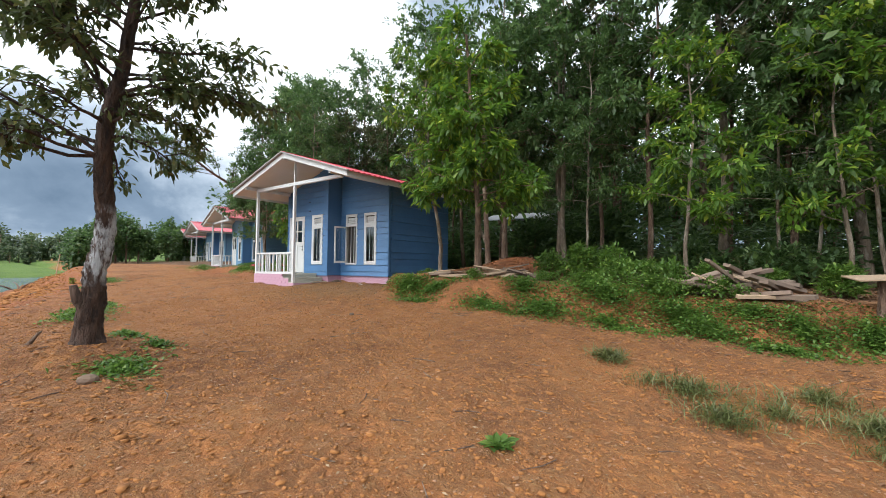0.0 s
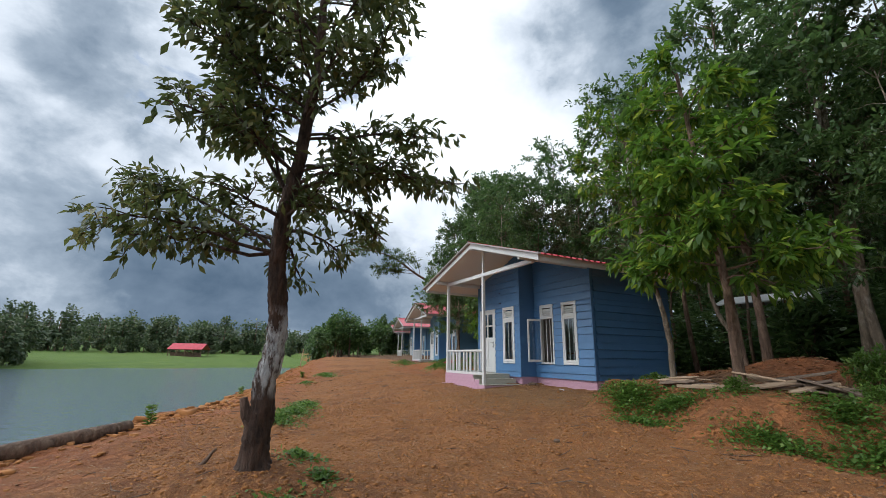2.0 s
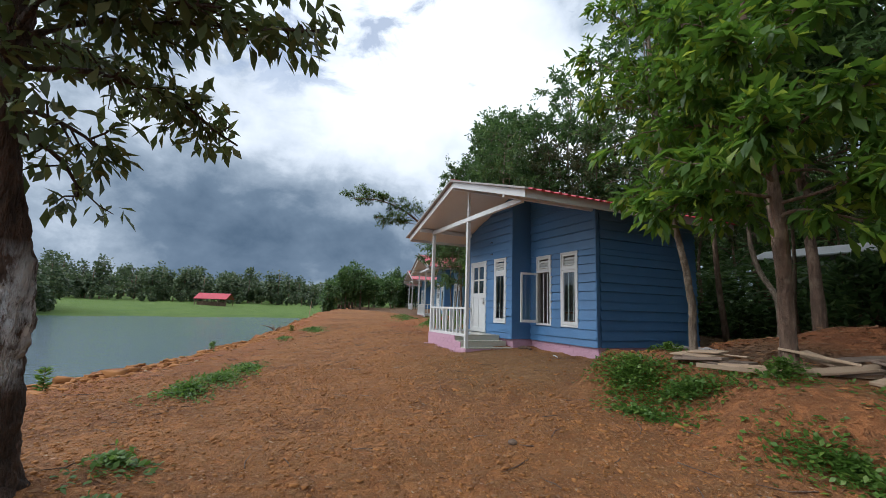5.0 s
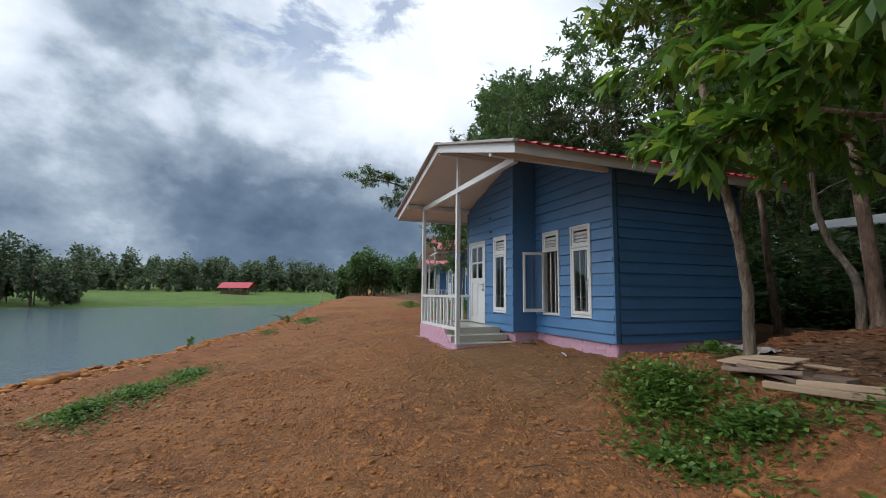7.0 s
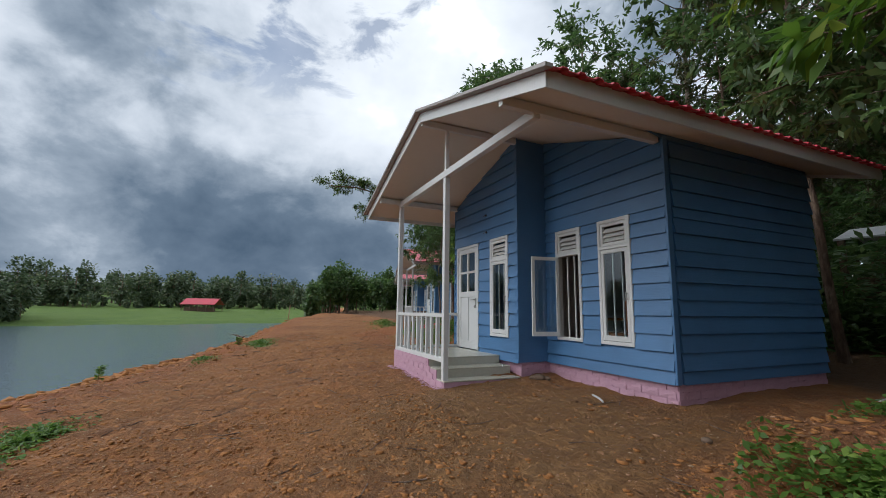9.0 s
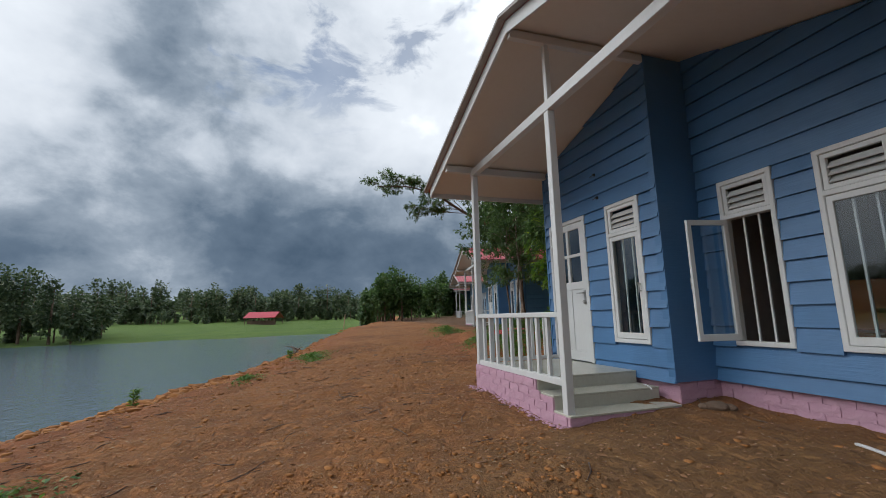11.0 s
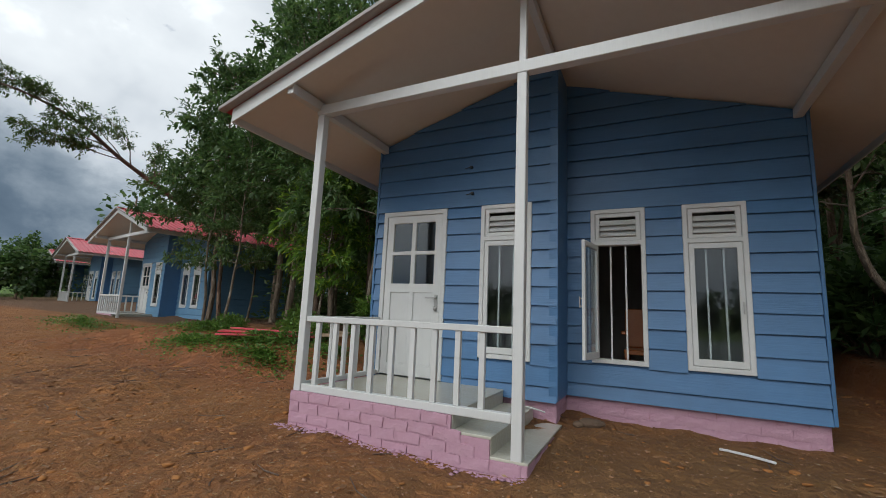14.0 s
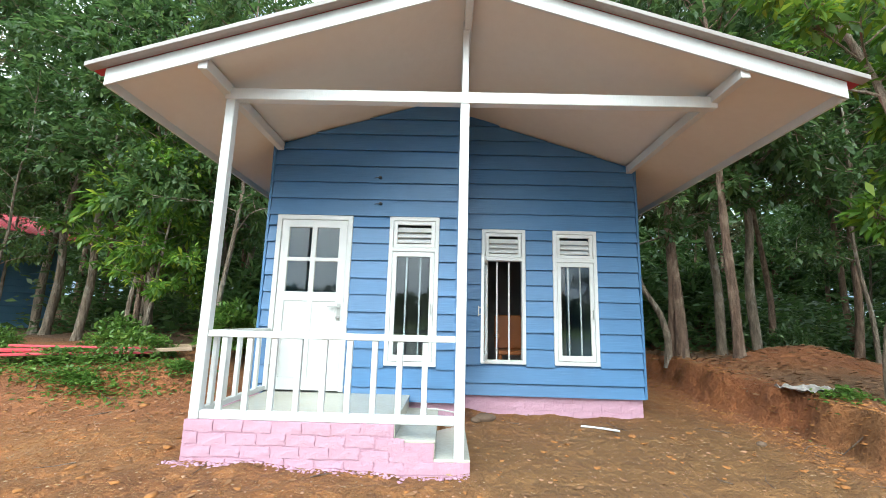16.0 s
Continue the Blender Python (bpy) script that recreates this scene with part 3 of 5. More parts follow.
def siding(wall, p0, u, n, s0, s1, openings, limit, paint, joined=False):
    """Lapped boards on a wall, cut round the openings and under the roof. limit(z): how far out they go at height z."""
    p0, u, n = Vector(p0), Vector(u), Vector(n)
    rng = random.Random(round(100 * (s0 + 3 * s1)))
    whole = bmesh.new() if joined else None
    for z0, z1 in zip(ROWS, ROWS[1:]):
        z1 -= 0.011
        runs = [(s0, s1)]
        for o in openings:
            if min(z1, o[3]) - max(z0, o[2]) > 0.07:
                runs = [q for a, b in runs for q in ((a, min(b, o[0])), (max(a, o[1]), b)) if q[1] - q[0] > 0.02]
        for a, b in runs:
            (la, lb), (ma, mb) = limit(z0), limit(z1)
            a0, b0, a1, b1 = max(a, la), min(b, lb), max(a, ma), min(b, mb)
            if b0 - a0 < 0.03:
                continue
            if b1 < a1:
                a1 = b1 = (a1 + b1) / 2
            bm = whole if joined else bmesh.new()
            out, drop, skew = 0.038 + rng.uniform(-0.006, 0.008), rng.uniform(-0.008, 0.004), rng.uniform(-0.006, 0.006)
            vs = []
            for s, t in ((a0, a1), (b0, b1)):
                for d, z, q in ((0.001, z0, s), (out, z0 + drop + (skew if s == b0 else 0), s), (0.012, z1, t), (0.001, z1, t)):
                    w = p0 + u * q + n * d
                    vs.append(bm.verts.new((w.x, w.y, z)))
            for f in ((0, 1, 2, 3), (4, 7, 6, 5), (0, 4, 5, 1), (1, 5, 6, 2), (2, 6, 7, 3)):
                bm.faces.new([vs[i] for i in f])
            if not joined:
                part("plank", bm, paint, wall)
    if joined:
        ob = part("siding", whole, paint, wall)
        ob["kind"] = "stuff"


def window(house, x0, x1, y, open_sash=False):
    """A tall white casement under a louvred vent, with two bars; the front of the wall is at y."""
    z0, zm0, zm1, z1 = 0.71, 2.035, 2.085, Z_TOP
    f = y - 0.045
    bk = y + 0.06
    fr = lattice("window", (x0, x0 + 0.05, x1 - 0.05, x1), (z0, z0 + 0.05, zm0, zm1, z1 - 0.05, z1), {(1, 1), (1, 3)}, f, bk, WHITE, house, 0.006, "white wooden window frame")
    a, b = x0 + 0.052, x1 - 0.052
    # vent: inner frame and slanting slats
    lattice("vent_frame", (a, a + 0.045, b - 0.045, b), (zm1 + 0.002, zm1 + 0.045, z1 - 0.095, z1 - 0.052), {(1, 1)}, f + 0.012, f + 0.05, WHITE, fr, 0.004)
    for k in range(3):
        bm = bmesh.new()
        zc = zm1 + 0.09 + k * 0.065
        bar(bm, (a + 0.045, f + 0.045, zc), (b - 0.045, f + 0.045, zc), 0.085, 0.010, (0, -0.75, 0.66))
        part("louvre", bm, WHITE, fr)
    for k in (1, 2):
        bm = bmesh.new()
        x = a + (b - a) * k / 3
        box(bm, x - 0.009, x + 0.009, y + 0.02, y + 0.04, z0 + 0.04, zm0 + 0.01)
        part("bar", bm, WHITE, fr)
    # casement sash with its pane, hinged on one jamb
    w, s0, s1 = b - a, z0 + 0.055, zm0 - 0.005
    sash = lattice("sash", (0, 0.05, w - 0.05, w), (s0, s0 + 0.07, s1 - 0.055, s1), {(1, 1)}, 0, 0.035, WHITE, fr, 0.004, "white wooden casement sash")
    bm = bmesh.new()
    box(bm, 0.045, w - 0.045, 0.015, 0.020, s0 + 0.06, s1 - 0.05)
    pane = part("pane", bm, GLASS, fr, "clear glass pane")
    pane.visible_shadow = False
    bm = bmesh.new()
    bar(bm, (w - 0.025, -0.03, 1.30), (w - 0.025, -0.03, 1.42), 0.012, 0.012, (0, 1, 0))
    bar(bm, (w - 0.025, 0.0, 1.32), (w - 0.025, -0.035, 1.32), 0.012, 0.012)
    bar(bm, (w - 0.025, 0.0, 1.40), (w - 0.025, -0.035, 1.40), 0.012, 0.012)
    pull = part("handle", bm, STEEL, fr, "small metal sash handle")
    m = pose(a, f + 0.006, 0, 0, 0, -101 if open_sash else 0)
    for o in (sash, pane, pull):
        o.matrix_local = m
    return fr


def house_door(house, y):
    x0, x1, z0, z1 = -2.24, -1.32, 0.405, Z_TOP
    f = y - 0.04
    fr = lattice("door", (x0, x0 + 0.06, x1 - 0.06, x1), (z0, z1 - 0.06, z1), {(1, 0)}, f, y + 0.06, WHITE, house, 0.006, "white wooden door with four glass panes")
    a, b = x0 + 0.063, x1 - 0.063
    mid, w = (a + b) / 2, 0.095
    f += 0.012
    lattice("door_leaf", (a, a + w, mid - 0.03, mid + 0.03, b - w, b), (z0 + 0.01, z0 + 0.15, 1.42, 1.53, 1.895, 1.94, z1 - 0.155, z1 - 0.063),
            {(i, j) for i in (1, 3) for j in (1, 3, 5)}, f, f + 0.04, WHITE, fr, 0.004)
    for p, q in ((a + w - 0.01, mid - 0.02), (mid + 0.02, b - w + 0.01)):
        boxed("panel", [(p, q, f + 0.014, f + 0.030, z0 + 0.14, 1.43)], WHITE, fr, 0.003)
        for r, s in ((1.52, 1.90), (1.93, z1 - 0.15)):
            bm = bmesh.new()
            box(bm, p, q, f + 0.016, f + 0.021, r, s)
            g = part("pane", bm, GLASS, fr, "clear glass pane")
            g.visible_shadow = False
    bm = bmesh.new()
    box(bm, b - 0.065, b - 0.025, f - 0.008, f, 1.20, 1.40)
    bar(bm, (b - 0.045, f - 0.045, 1.36), (b - 0.17, f - 0.045, 1.36), 0.018, 0.018)
    bar(bm, (b - 0.045, f, 1.36), (b - 0.045, f - 0.05, 1.36), 0.02, 0.02)
    bmesh.ops.create_uvsphere(bm, u_segments=10, v_segments=8, radius=0.028, matrix=pose(b - 0.045, f - 0.02, 1.235))
    part("lever_handle", bm, STEEL, fr, "steel lever handle with a lock")
    for z in (0.65, 2.2):
        bm = bmesh.new()
        bmesh.ops.create_cone(bm, segments=8, radius1=0.009, radius2=0.009, depth=0.09, cap_ends=True, matrix=pose(a - 0.004, f - 0.008, z))
        part("hinge", bm, STEEL, fr)


def brick_mesh(name, w, h, d, seed):
    """One hand-laid brick under thick paint, with a lumpy face and crumbled edges; it juts along -y."""
    rng = random.Random(seed)
    bm = bmesh.new()
    nx, nz = 4, 2
    face = {}
    for i in range(nx + 1):
        for k in range(nz + 1):
            edge = i in (0, nx) or k in (0, nz)
            y = -d * (0.80 if edge else 1.0) + rng.uniform(-0.002, 0.002)
            face[i, k] = bm.verts.new((-w / 2 + w * i / nx + rng.uniform(-0.006, 0.006), y, -h / 2 + h * k / nz + rng.uniform(-0.006, 0.006)))
    for i in range(nx):
        for k in range(nz):
            bm.faces.new((face[i, k], face[i + 1, k], face[i + 1, k + 1], face[i, k + 1]))
    ring = [(i, 0) for i in range(nx)] + [(nx, k) for k in range(nz)] + [(i, nz) for i in range(nx, 0, -1)] + [(0, k) for k in range(nz, 0, -1)]
    back = [bm.verts.new((face[q].co.x, 0.004, face[q].co.z)) for q in ring]
    for a in range(len(ring)):
        b = (a + 1) % len(ring)
        bm.faces.new((face[ring[b]], face[ring[a]], back[a], back[b]))
    me = bpy.data.meshes.new(name)
    bm.to_mesh(me)
    bm.free()
    me.materials.append(PINK)
    return me


def brick_run(parent, p0, u, n, length, z_of_top, z0, z1, seed):
    """Courses of bricks along u from p0 on a face with normal n; z_of_top(s) cuts the courses (stepped ends)."""
    rng = random.Random(seed)
    shapes = [brick_mesh("brick", 0.234, 0.089, 0.012, 10 * seed + k) for k in range(8)]
    ang = math.atan2(n[1], n[0]) + math.pi / 2
    k, z = 0, z1 - 0.047
    while z > z0 - 0.05:
        s = 0.12 if k % 2 == 0 else 0.0
        while s < length + 0.06:
            lo, hi = max(0.0, s - 0.121), min(length, s + 0.121)
            if hi - lo > 0.05 and z + 0.04 <= z_of_top((lo + hi) / 2) + 0.01:
                c = (lo + hi) / 2
                ob = new("brick", shapes[rng.randrange(8)])
                ob.parent = parent
                ob.matrix_local = (Matrix.Translation((p0[0] + u[0] * c, p0[1] + u[1] * c, z + rng.uniform(-0.009, 0.009)))
                                   @ Matrix.Rotation(ang, 4, "Z") @ Matrix.Rotation(rng.uniform(-0.035, 0.035), 4, "Y") @ Matrix.Diagonal(((hi - lo - 0.006) / 0.234, 1, 1, 1)))
            s += 0.242
        k += 1
        z -= 0.094


def roof_side(bm, sign, y0, y1, rib=0.2):
    """One slope of ribbed sheet metal, with a thickness."""
    ys, hs = [], []
    y = y0
    while y < y1 - 0.001:
        for q, h in ((0, 0), (0.10, 0), (0.125, 0.028), (0.175, 0.028)):
            ys.append(min(y + q, y1))
            hs.append(h)
        y += rib
    ys.append(y1)
    hs.append(0)
    rows = []
    for t in (0.012, 0.0):
        for x in (0.0, EAVE_X / 2, EAVE_X + 0.10):
            rows.append([bm.verts.new((sign * x, yy, RIDGE + 0.045 - PITCH * x + h + t)) for yy, h in zip(ys, hs)])
    for a, b in ((0, 1), (1, 2), (4, 3), (5, 4), (2, 5)):
        for k in range(len(ys) - 1):
            bm.faces.new((rows[a][k], rows[b][k], rows[b][k + 1], rows[a][k + 1]))


def build_house(at, paint, label, near, turn=0.0):
    house = new("house")
    house.matrix_basis = pose(*at, 0, 0, turn)
    tagged(house, label, "house", "cabins along the lake track")
    yl, yr, back = 1.315, 1.89, 5.10
    wins_l, wins_r = [(-0.875, -0.275, 0.71, Z_TOP)], [(0.28, 0.86, 0.71, Z_TOP), (1.22, 1.80, 0.71, Z_TOP)]
    door_o = [(-2.24, -1.32, 0.36, Z_TOP)]
    flat_top = lambda s: under_roof(HALF)
    reach = lambda z: (-(RIDGE - 0.06 - z) / PITCH, (RIDGE - 0.06 - z) / PITCH)
    full = lambda z: (-9, 9) if z < under_roof(HALF) - 0.06 else (0, 0)
    walls = (("wall_front_left", (0, yl, 0), (1, 0, 0), (0, -1, 0), -HALF, 0.0, wins_l + door_o, under_roof, reach),
             ("wall_front_right", (0, yr, 0), (1, 0, 0), (0, -1, 0), 0.0, HALF, wins_r, under_roof, reach),
             ("wall_side_right", (HALF, 0, 0), (0, 1, 0), (1, 0, 0), yr + 0.092, back, [], flat_top, full),
             ("wall_side_left", (-HALF, 0, 0), (0, 1, 0), (-1, 0, 0), yl + 0.092, back, [], flat_top, full))
    made = {}
    for name, p0, u, n, s0, s1, ops, top, lim in walls:
        made[name] = wall_core(name, house, p0, u, n, s0, s1, ops, top)
        siding(made[name], p0, u, n, s0, s1, ops, lim, paint, not near)
    wall_core("wall_back", house, (0, back, 0), (1, 0, 0), (0, 1, 0), -HALF, HALF, [], under_roof)
    wall_core("wall_return", house, (0.012, 0, 0), (0, 1, 0), (1, 0, 0), yl - 0.03, yr - 0.002, [], lambda s: under_roof(0.02))
    boxed("corner_board", [(HALF + 0.004, HALF + 0.036, yr - 0.034, yr + 0.045, Z_WALL - 0.01, under_roof(HALF))], paint, house, 0.004)
    boxed("corner_board", [(-HALF - 0.036, -HALF - 0.004, yl - 0.034, yl + 0.045, Z_WALL - 0.01, under_roof(HALF))], paint, house, 0.004)
    boxed("room_floor", [(-HALF + 0.1, HALF - 0.1, yr + 0.1, back - 0.1, 0.30, 0.40), (-HALF + 0.1, -0.1, yl + 0.1, yr + 0.1, 0.30, 0.40)], TILE, house, 0)
    boxed("room_ceiling", [(-HALF + 0.1, HALF - 0.1, yr + 0.1, back - 0.1, 2.95, 2.98), (-HALF + 0.1, -0.1, yl + 0.1, yr + 0.1, 2.95, 2.98)], INSIDE, house, 0)
    boxed("room_lining", [(-HALF + 0.11, HALF - 0.11, back - 0.14, back - 0.1, 0.4, 2.95), (-0.05, 0.0, yr + 0.12, back - 0.15, 0.4, 2.95)], INSIDE, house, 0)
    house_door(house, yl)
    window(house, -0.875, -0.275, yl)
    window(house, 0.28, 0.86, yr, near)
    window(house, 1.22, 1.80, yr)
    # plinth: a core with painted bricks laid against it
    plinth = boxed("plinth", [(-HALF + 0.01, -0.02, yl + 0.03, back - 0.02, -0.35, Z_WALL - 0.004), (-0.02, HALF - 0.01, yr + 0.03, back - 0.02, -0.35, Z_WALL - 0.004)], PINK, house, 0, "pink painted brick plinth")
    always = lambda s: 9
    if near:
        brick_run(plinth, (0.0, yr + 0.03), (1, 0), (0, -1), HALF - 0.01, always, 0.0, Z_WALL, 3)
        brick_run(plinth, (HALF - 0.01, yr + 0.03), (0, 1), (1, 0), back - yr - 0.05, always, 0.05, Z_WALL, 4)
        brick_run(plinth, (-0.02, yl + 0.03), (0, 1), (1, 0), yr - yl, always, 0.0, Z_WALL, 6)
    # porch: pink base, tiled floor and three steps going down at one end
    stairs = ((-2.29, -0.57, 0.400), (-0.57, -0.24, 0.265), (-0.24, 0.045, 0.125))
    porch = boxed("porch_base", [(a, b, -0.05, yl - 0.035, -0.35, z - 0.022) for a, b, z in stairs], PINK, house, 0, "pink painted brick porch base")
    step_z = lambda s: 0.385 if s < 1.72 else (0.25 if s < 2.05 else 0.11)
    if near:
        brick_run(porch, (-2.29, -0.05), (1, 0), (0, -1), 2.335, step_z, -0.14, 0.378, 5)
        brick_run(porch, (0.045, -0.05), (0, 1), (1, 0), yl, lambda s: 0.11, -0.1, 0.10, 7)
        brick_run(porch, (-2.29, -0.05), (0, 1), (-1, 0), yl, always, -0.1, 0.378, 8)
    for k, (a, b, z) in enumerate(stairs):
        boxed("tread", [(a + (0.1 if k == 0 else 0), b + 0.012, 0.031 if k == 0 else -0.044, yl - 0.036, z - 0.022, z)], TILE, house, 0.004, "beige tiled step" if k else "beige tiled porch floor")
    boxed("riser", [(-0.569, -0.562, -0.03, yl - 0.04, 0.265, 0.378)], TILE, house, 0)
    boxed("riser", [(-0.239, -0.232, -0.03, yl - 0.04, 0.125, 0.243)], TILE, house, 0)
    # posts, rails and balusters
    for x, z in ((-2.235, 0.379), (-0.035, 0.104)):
        boxed("post", [(x - 0.042, x + 0.042, -0.042, 0.042, z, 3.23)], WHITE, house, 0.005)
    boxed("king_post", [(-0.065, -0.005, -0.03, 0.03, 3.345, RIDGE - 0.06)], WHITE, house, 0.004)
    boxed("tie_beam", [(-2.29, 2.30, -0.045, 0.045, 3.232, 3.343)], WHITE, house, 0.005)
    for x0, x1, y in ((-2.19, -0.08, 0.0),):
        boxed("top_rail", [(x0, x1, -0.035, 0.035, 1.045, 1.10)], WHITE, house, 0.005)
        boxed("bottom_rail", [(x0, x1, -0.036, 0.03, 0.380, 0.448)], WHITE, house, 0.005)
        for k in range(9):
            x = x0 + 0.14 + k * 0.2145
            boxed("baluster", [(x - 0.024, x + 0.024, -0.02, 0.02, 0.449, 1.044)], WHITE, house, 0.003)
    boxed("side_top_rail", [(-2.27, -2.20, 0.044, yl - 0.04, 1.045, 1.10)], WHITE, house, 0.005)
    boxed("side_bottom_rail", [(-2.265, -2.205, 0.044, yl - 0.04, 0.405, 0.455)], WHITE, house, 0.005)
    for k in range(5):
        y = 0.2 + k * 0.22
        boxed("baluster", [(-2.255, -2.215, y - 0.024, y + 0.024, 0.456, 1.044)], WHITE, house, 0.003)
    # roof
    y0, y1 = -0.47, 5.52
    bm = bmesh.new()
    roof_side(bm, 1, y0 - 0.03, y1 + 0.04)
    roof_side(bm, -1, y0 - 0.03, y1 + 0.04)
    roof = part("roof", bm, RED_ROOF, house, "red ribbed sheet-metal roof")
    bm = bmesh.new()
    for sg in (1, -1):
        bar(bm, (sg * 0.10, y0 - 0.07, RIDGE + 0.06), (sg * 0.10, y1 + 0.05, RIDGE + 0.06), 0.22, 0.012, (sg * 0.3, 0, 1))
    part("ridge_cap", bm, RED_ROOF, roof)
    for sg in (1, -1):
        bm = bmesh.new()
        vs = []
        for x, dz in ((0.0, 0), (EAVE_X - 0.02, 0)):
            for y in (y0 + 0.028, y1 - 0.02):
                for t in (-0.045, -0.030):
                    vs.append(bm.verts.new((sg * x, y, RIDGE - PITCH * x + t)))
        for f in ((0, 1, 3, 2), (4, 6, 7, 5), (0, 4, 5, 1), (2, 3, 7, 6), (0, 2, 6, 4), (1, 5, 7, 3)):
            bm.faces.new([vs[i] for i in f])
        part("soffit", bm, SOFFIT, house, "beige plywood soffit")
        for nm, y, hgt in (("bargeboard", y0, 0.15), ("bargeboard", y1, 0.13)):
            bm = bmesh.new()
            vs = []
            for x in (0.0, EAVE_X):
                for yy in (y - 0.013, y + 0.013):
                    for t in (-hgt + 0.035, 0.035):
                        vs.append(bm.verts.new((sg * x, yy, RIDGE - PITCH * x + t)))
            for f in ((0, 1, 3, 2), (4, 6, 7, 5), (0, 4, 5, 1), (2, 3, 7, 6), (0, 2, 6, 4), (1, 5, 7, 3)):
                bm.faces.new([vs[i] for i in f])
            part(nm, bm, WHITE, house, "white painted bargeboard", 0.003)
        bm = bmesh.new()
        vs = []
        for x in (0.0, EAVE_X + 0.11):
            for yy in (y0 - 0.10, y0 - 0.015):
                for t in (0.037, 0.078):
                    vs.append(bm.verts.new((sg * x, yy, RIDGE - PITCH * x + t)))
        for f in ((0, 1, 3, 2), (4, 6, 7, 5), (0, 4, 5, 1), (2, 3, 7, 6), (0, 2, 6, 4), (1, 5, 7, 3)):
            bm.faces.new([vs[i] for i in f])
        part("rake_flashing", bm, FLASHING, house, "dull grey metal flashing", 0.003)
        xe = sg * EAVE_X
        ze = RIDGE - PITCH * EAVE_X
        boxed("eave_board", [(min(xe, xe - sg * 0.026), max(xe, xe - sg * 0.026), y0 + 0.014, y1 - 0.014, ze - 0.115, ze + 0.058)], WHITE, house, 0.003)
        zp = under_roof(2.28)
        wl_y = yr if sg > 0 else yl
        boxed("purlin", [(sg * 2.28 - 0.04, sg * 2.28 + 0.04, y0 + 0.02, wl_y - 0.032, zp - 0.11, zp - 0.005)], WHITE, house, 0.005)
    boxed("ridge_beam", [(-0.055, 0.015, y0 + 0.02, yl - 0.032, RIDGE - 0.16, RIDGE - 0.065)], WHITE, house, 0.005)
    return house


HOME = (-12.80, 9.20, 0.0)
build_house(HOME, BLUE, "small blue timber cabin with white trim and pink plinth", True)
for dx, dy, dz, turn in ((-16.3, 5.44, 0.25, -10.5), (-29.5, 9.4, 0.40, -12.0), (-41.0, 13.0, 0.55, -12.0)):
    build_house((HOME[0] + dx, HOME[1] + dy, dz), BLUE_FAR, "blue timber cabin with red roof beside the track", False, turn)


# ---- trees and plants ----
def tube(pts, radii, sides=7, rough=0.0):
    """Rings round a line of points; returns verts and quad faces."""
    pts = np.asarray(pts, float)
    d = np.gradient(pts, axis=0)
    d /= np.linalg.norm(d, axis=1, keepdims=True) + 1e-9
    ref = np.where(np.abs(d[:, 2:3]) < 0.9, np.array([[0, 0, 1.0]]), np.array([[1.0, 0, 0]]))
    s = np.cross(d, ref)
    s /= np.linalg.norm(s, axis=1, keepdims=True) + 1e-9
    t = np.cross(s, d)
    ang = np.linspace(0, 2 * np.pi, sides, endpoint=False)
    ring = np.cos(ang)[None, :, None] * s[:, None, :] + np.sin(ang)[None, :, None] * t[:, None, :]
    k = len(pts)
    jag = np.random.default_rng(sides).normal(0, 1, (k, sides))
    jag[1:-1] = (jag[:-2] + jag[1:-1] + jag[2:]) / 3
    v = (pts[:, None, :] + ring * (np.asarray(radii)[:, None] * (1 + rough * jag))[:, :, None]).reshape(-1, 3)
    i, j = np.meshgrid(np.arange(k - 1), np.arange(sides), indexing="ij")
    a, b = i * sides + j, i * sides + (j + 1) % sides
    f = np.stack([a, b, b + sides, a + sides], -1).reshape(-1, 4)
    return v, f


def merged(chunks):
    vs, fs, n = [], [], 0
    for v, f in chunks:
        vs.append(v)
        fs.append(f + n)
        n += len(v)
    return np.concatenate(vs), np.concatenate(fs)


def leaves(p, d, length, width, rng, fold=0.16):
    """One folded blade per point p along d."""
    p, d = np.asarray(p, float), np.asarray(d, float)
    d = d / (np.linalg.norm(d, axis=1, keepdims=True) + 1e-9)
    s = np.cross(d, np.array([0, 0, 1.0]) + rng.normal(0, 0.35, d.shape))
    s /= np.linalg.norm(s, axis=1, keepdims=True) + 1e-9
    up = np.cross(s, d)
    size = rng.uniform(0.65, 1.2, (len(p), 1))
    L, W = length * size, width * size
    mid = p + d * L * 0.58 + up * L * 0.05
    tip = p + d * L - up * L * fold
    v = np.stack([p, mid + s * W / 2 - up * W * 0.12, tip, mid - s * W / 2 - up * W * 0.12], 1).reshape(-1, 3)
    f = np.arange(len(p) * 4).reshape(-1, 4)
    return v, f


def rosettes(tips, dirs, count, length, width, rng, droop=0.35, spread=0.9, scatter=0.05):
    """Bunches of blades round twig ends."""
    k = len(tips) * count
    p = np.repeat(tips, count, axis=0) + rng.normal(0, scatter, (k, 3))
    d = np.repeat(dirs, count, axis=0) * rng.uniform(0.2, 0.9, (k, 1)) + rng.normal(0, spread * 0.6, (k, 3))
    d[:, 2] -= droop
    return leaves(p, d, length, width, rng)


def limb(start, az, length, rise, rng, steps=7, sag=0.0, wob=0.06):
    pts = [np.array(start, float)]
    a, e = az, rise
    for k in range(steps):
        a += rng.normal(0, 0.16)
        e += rng.normal(0, 0.10) - sag / steps
        pts.append(pts[-1] + np.array([math.cos(a) * math.cos(e), math.sin(a) * math.cos(e), math.sin(e)]) * length / steps + rng.normal(0, wob * length / steps, 3))
    return np.array(pts)


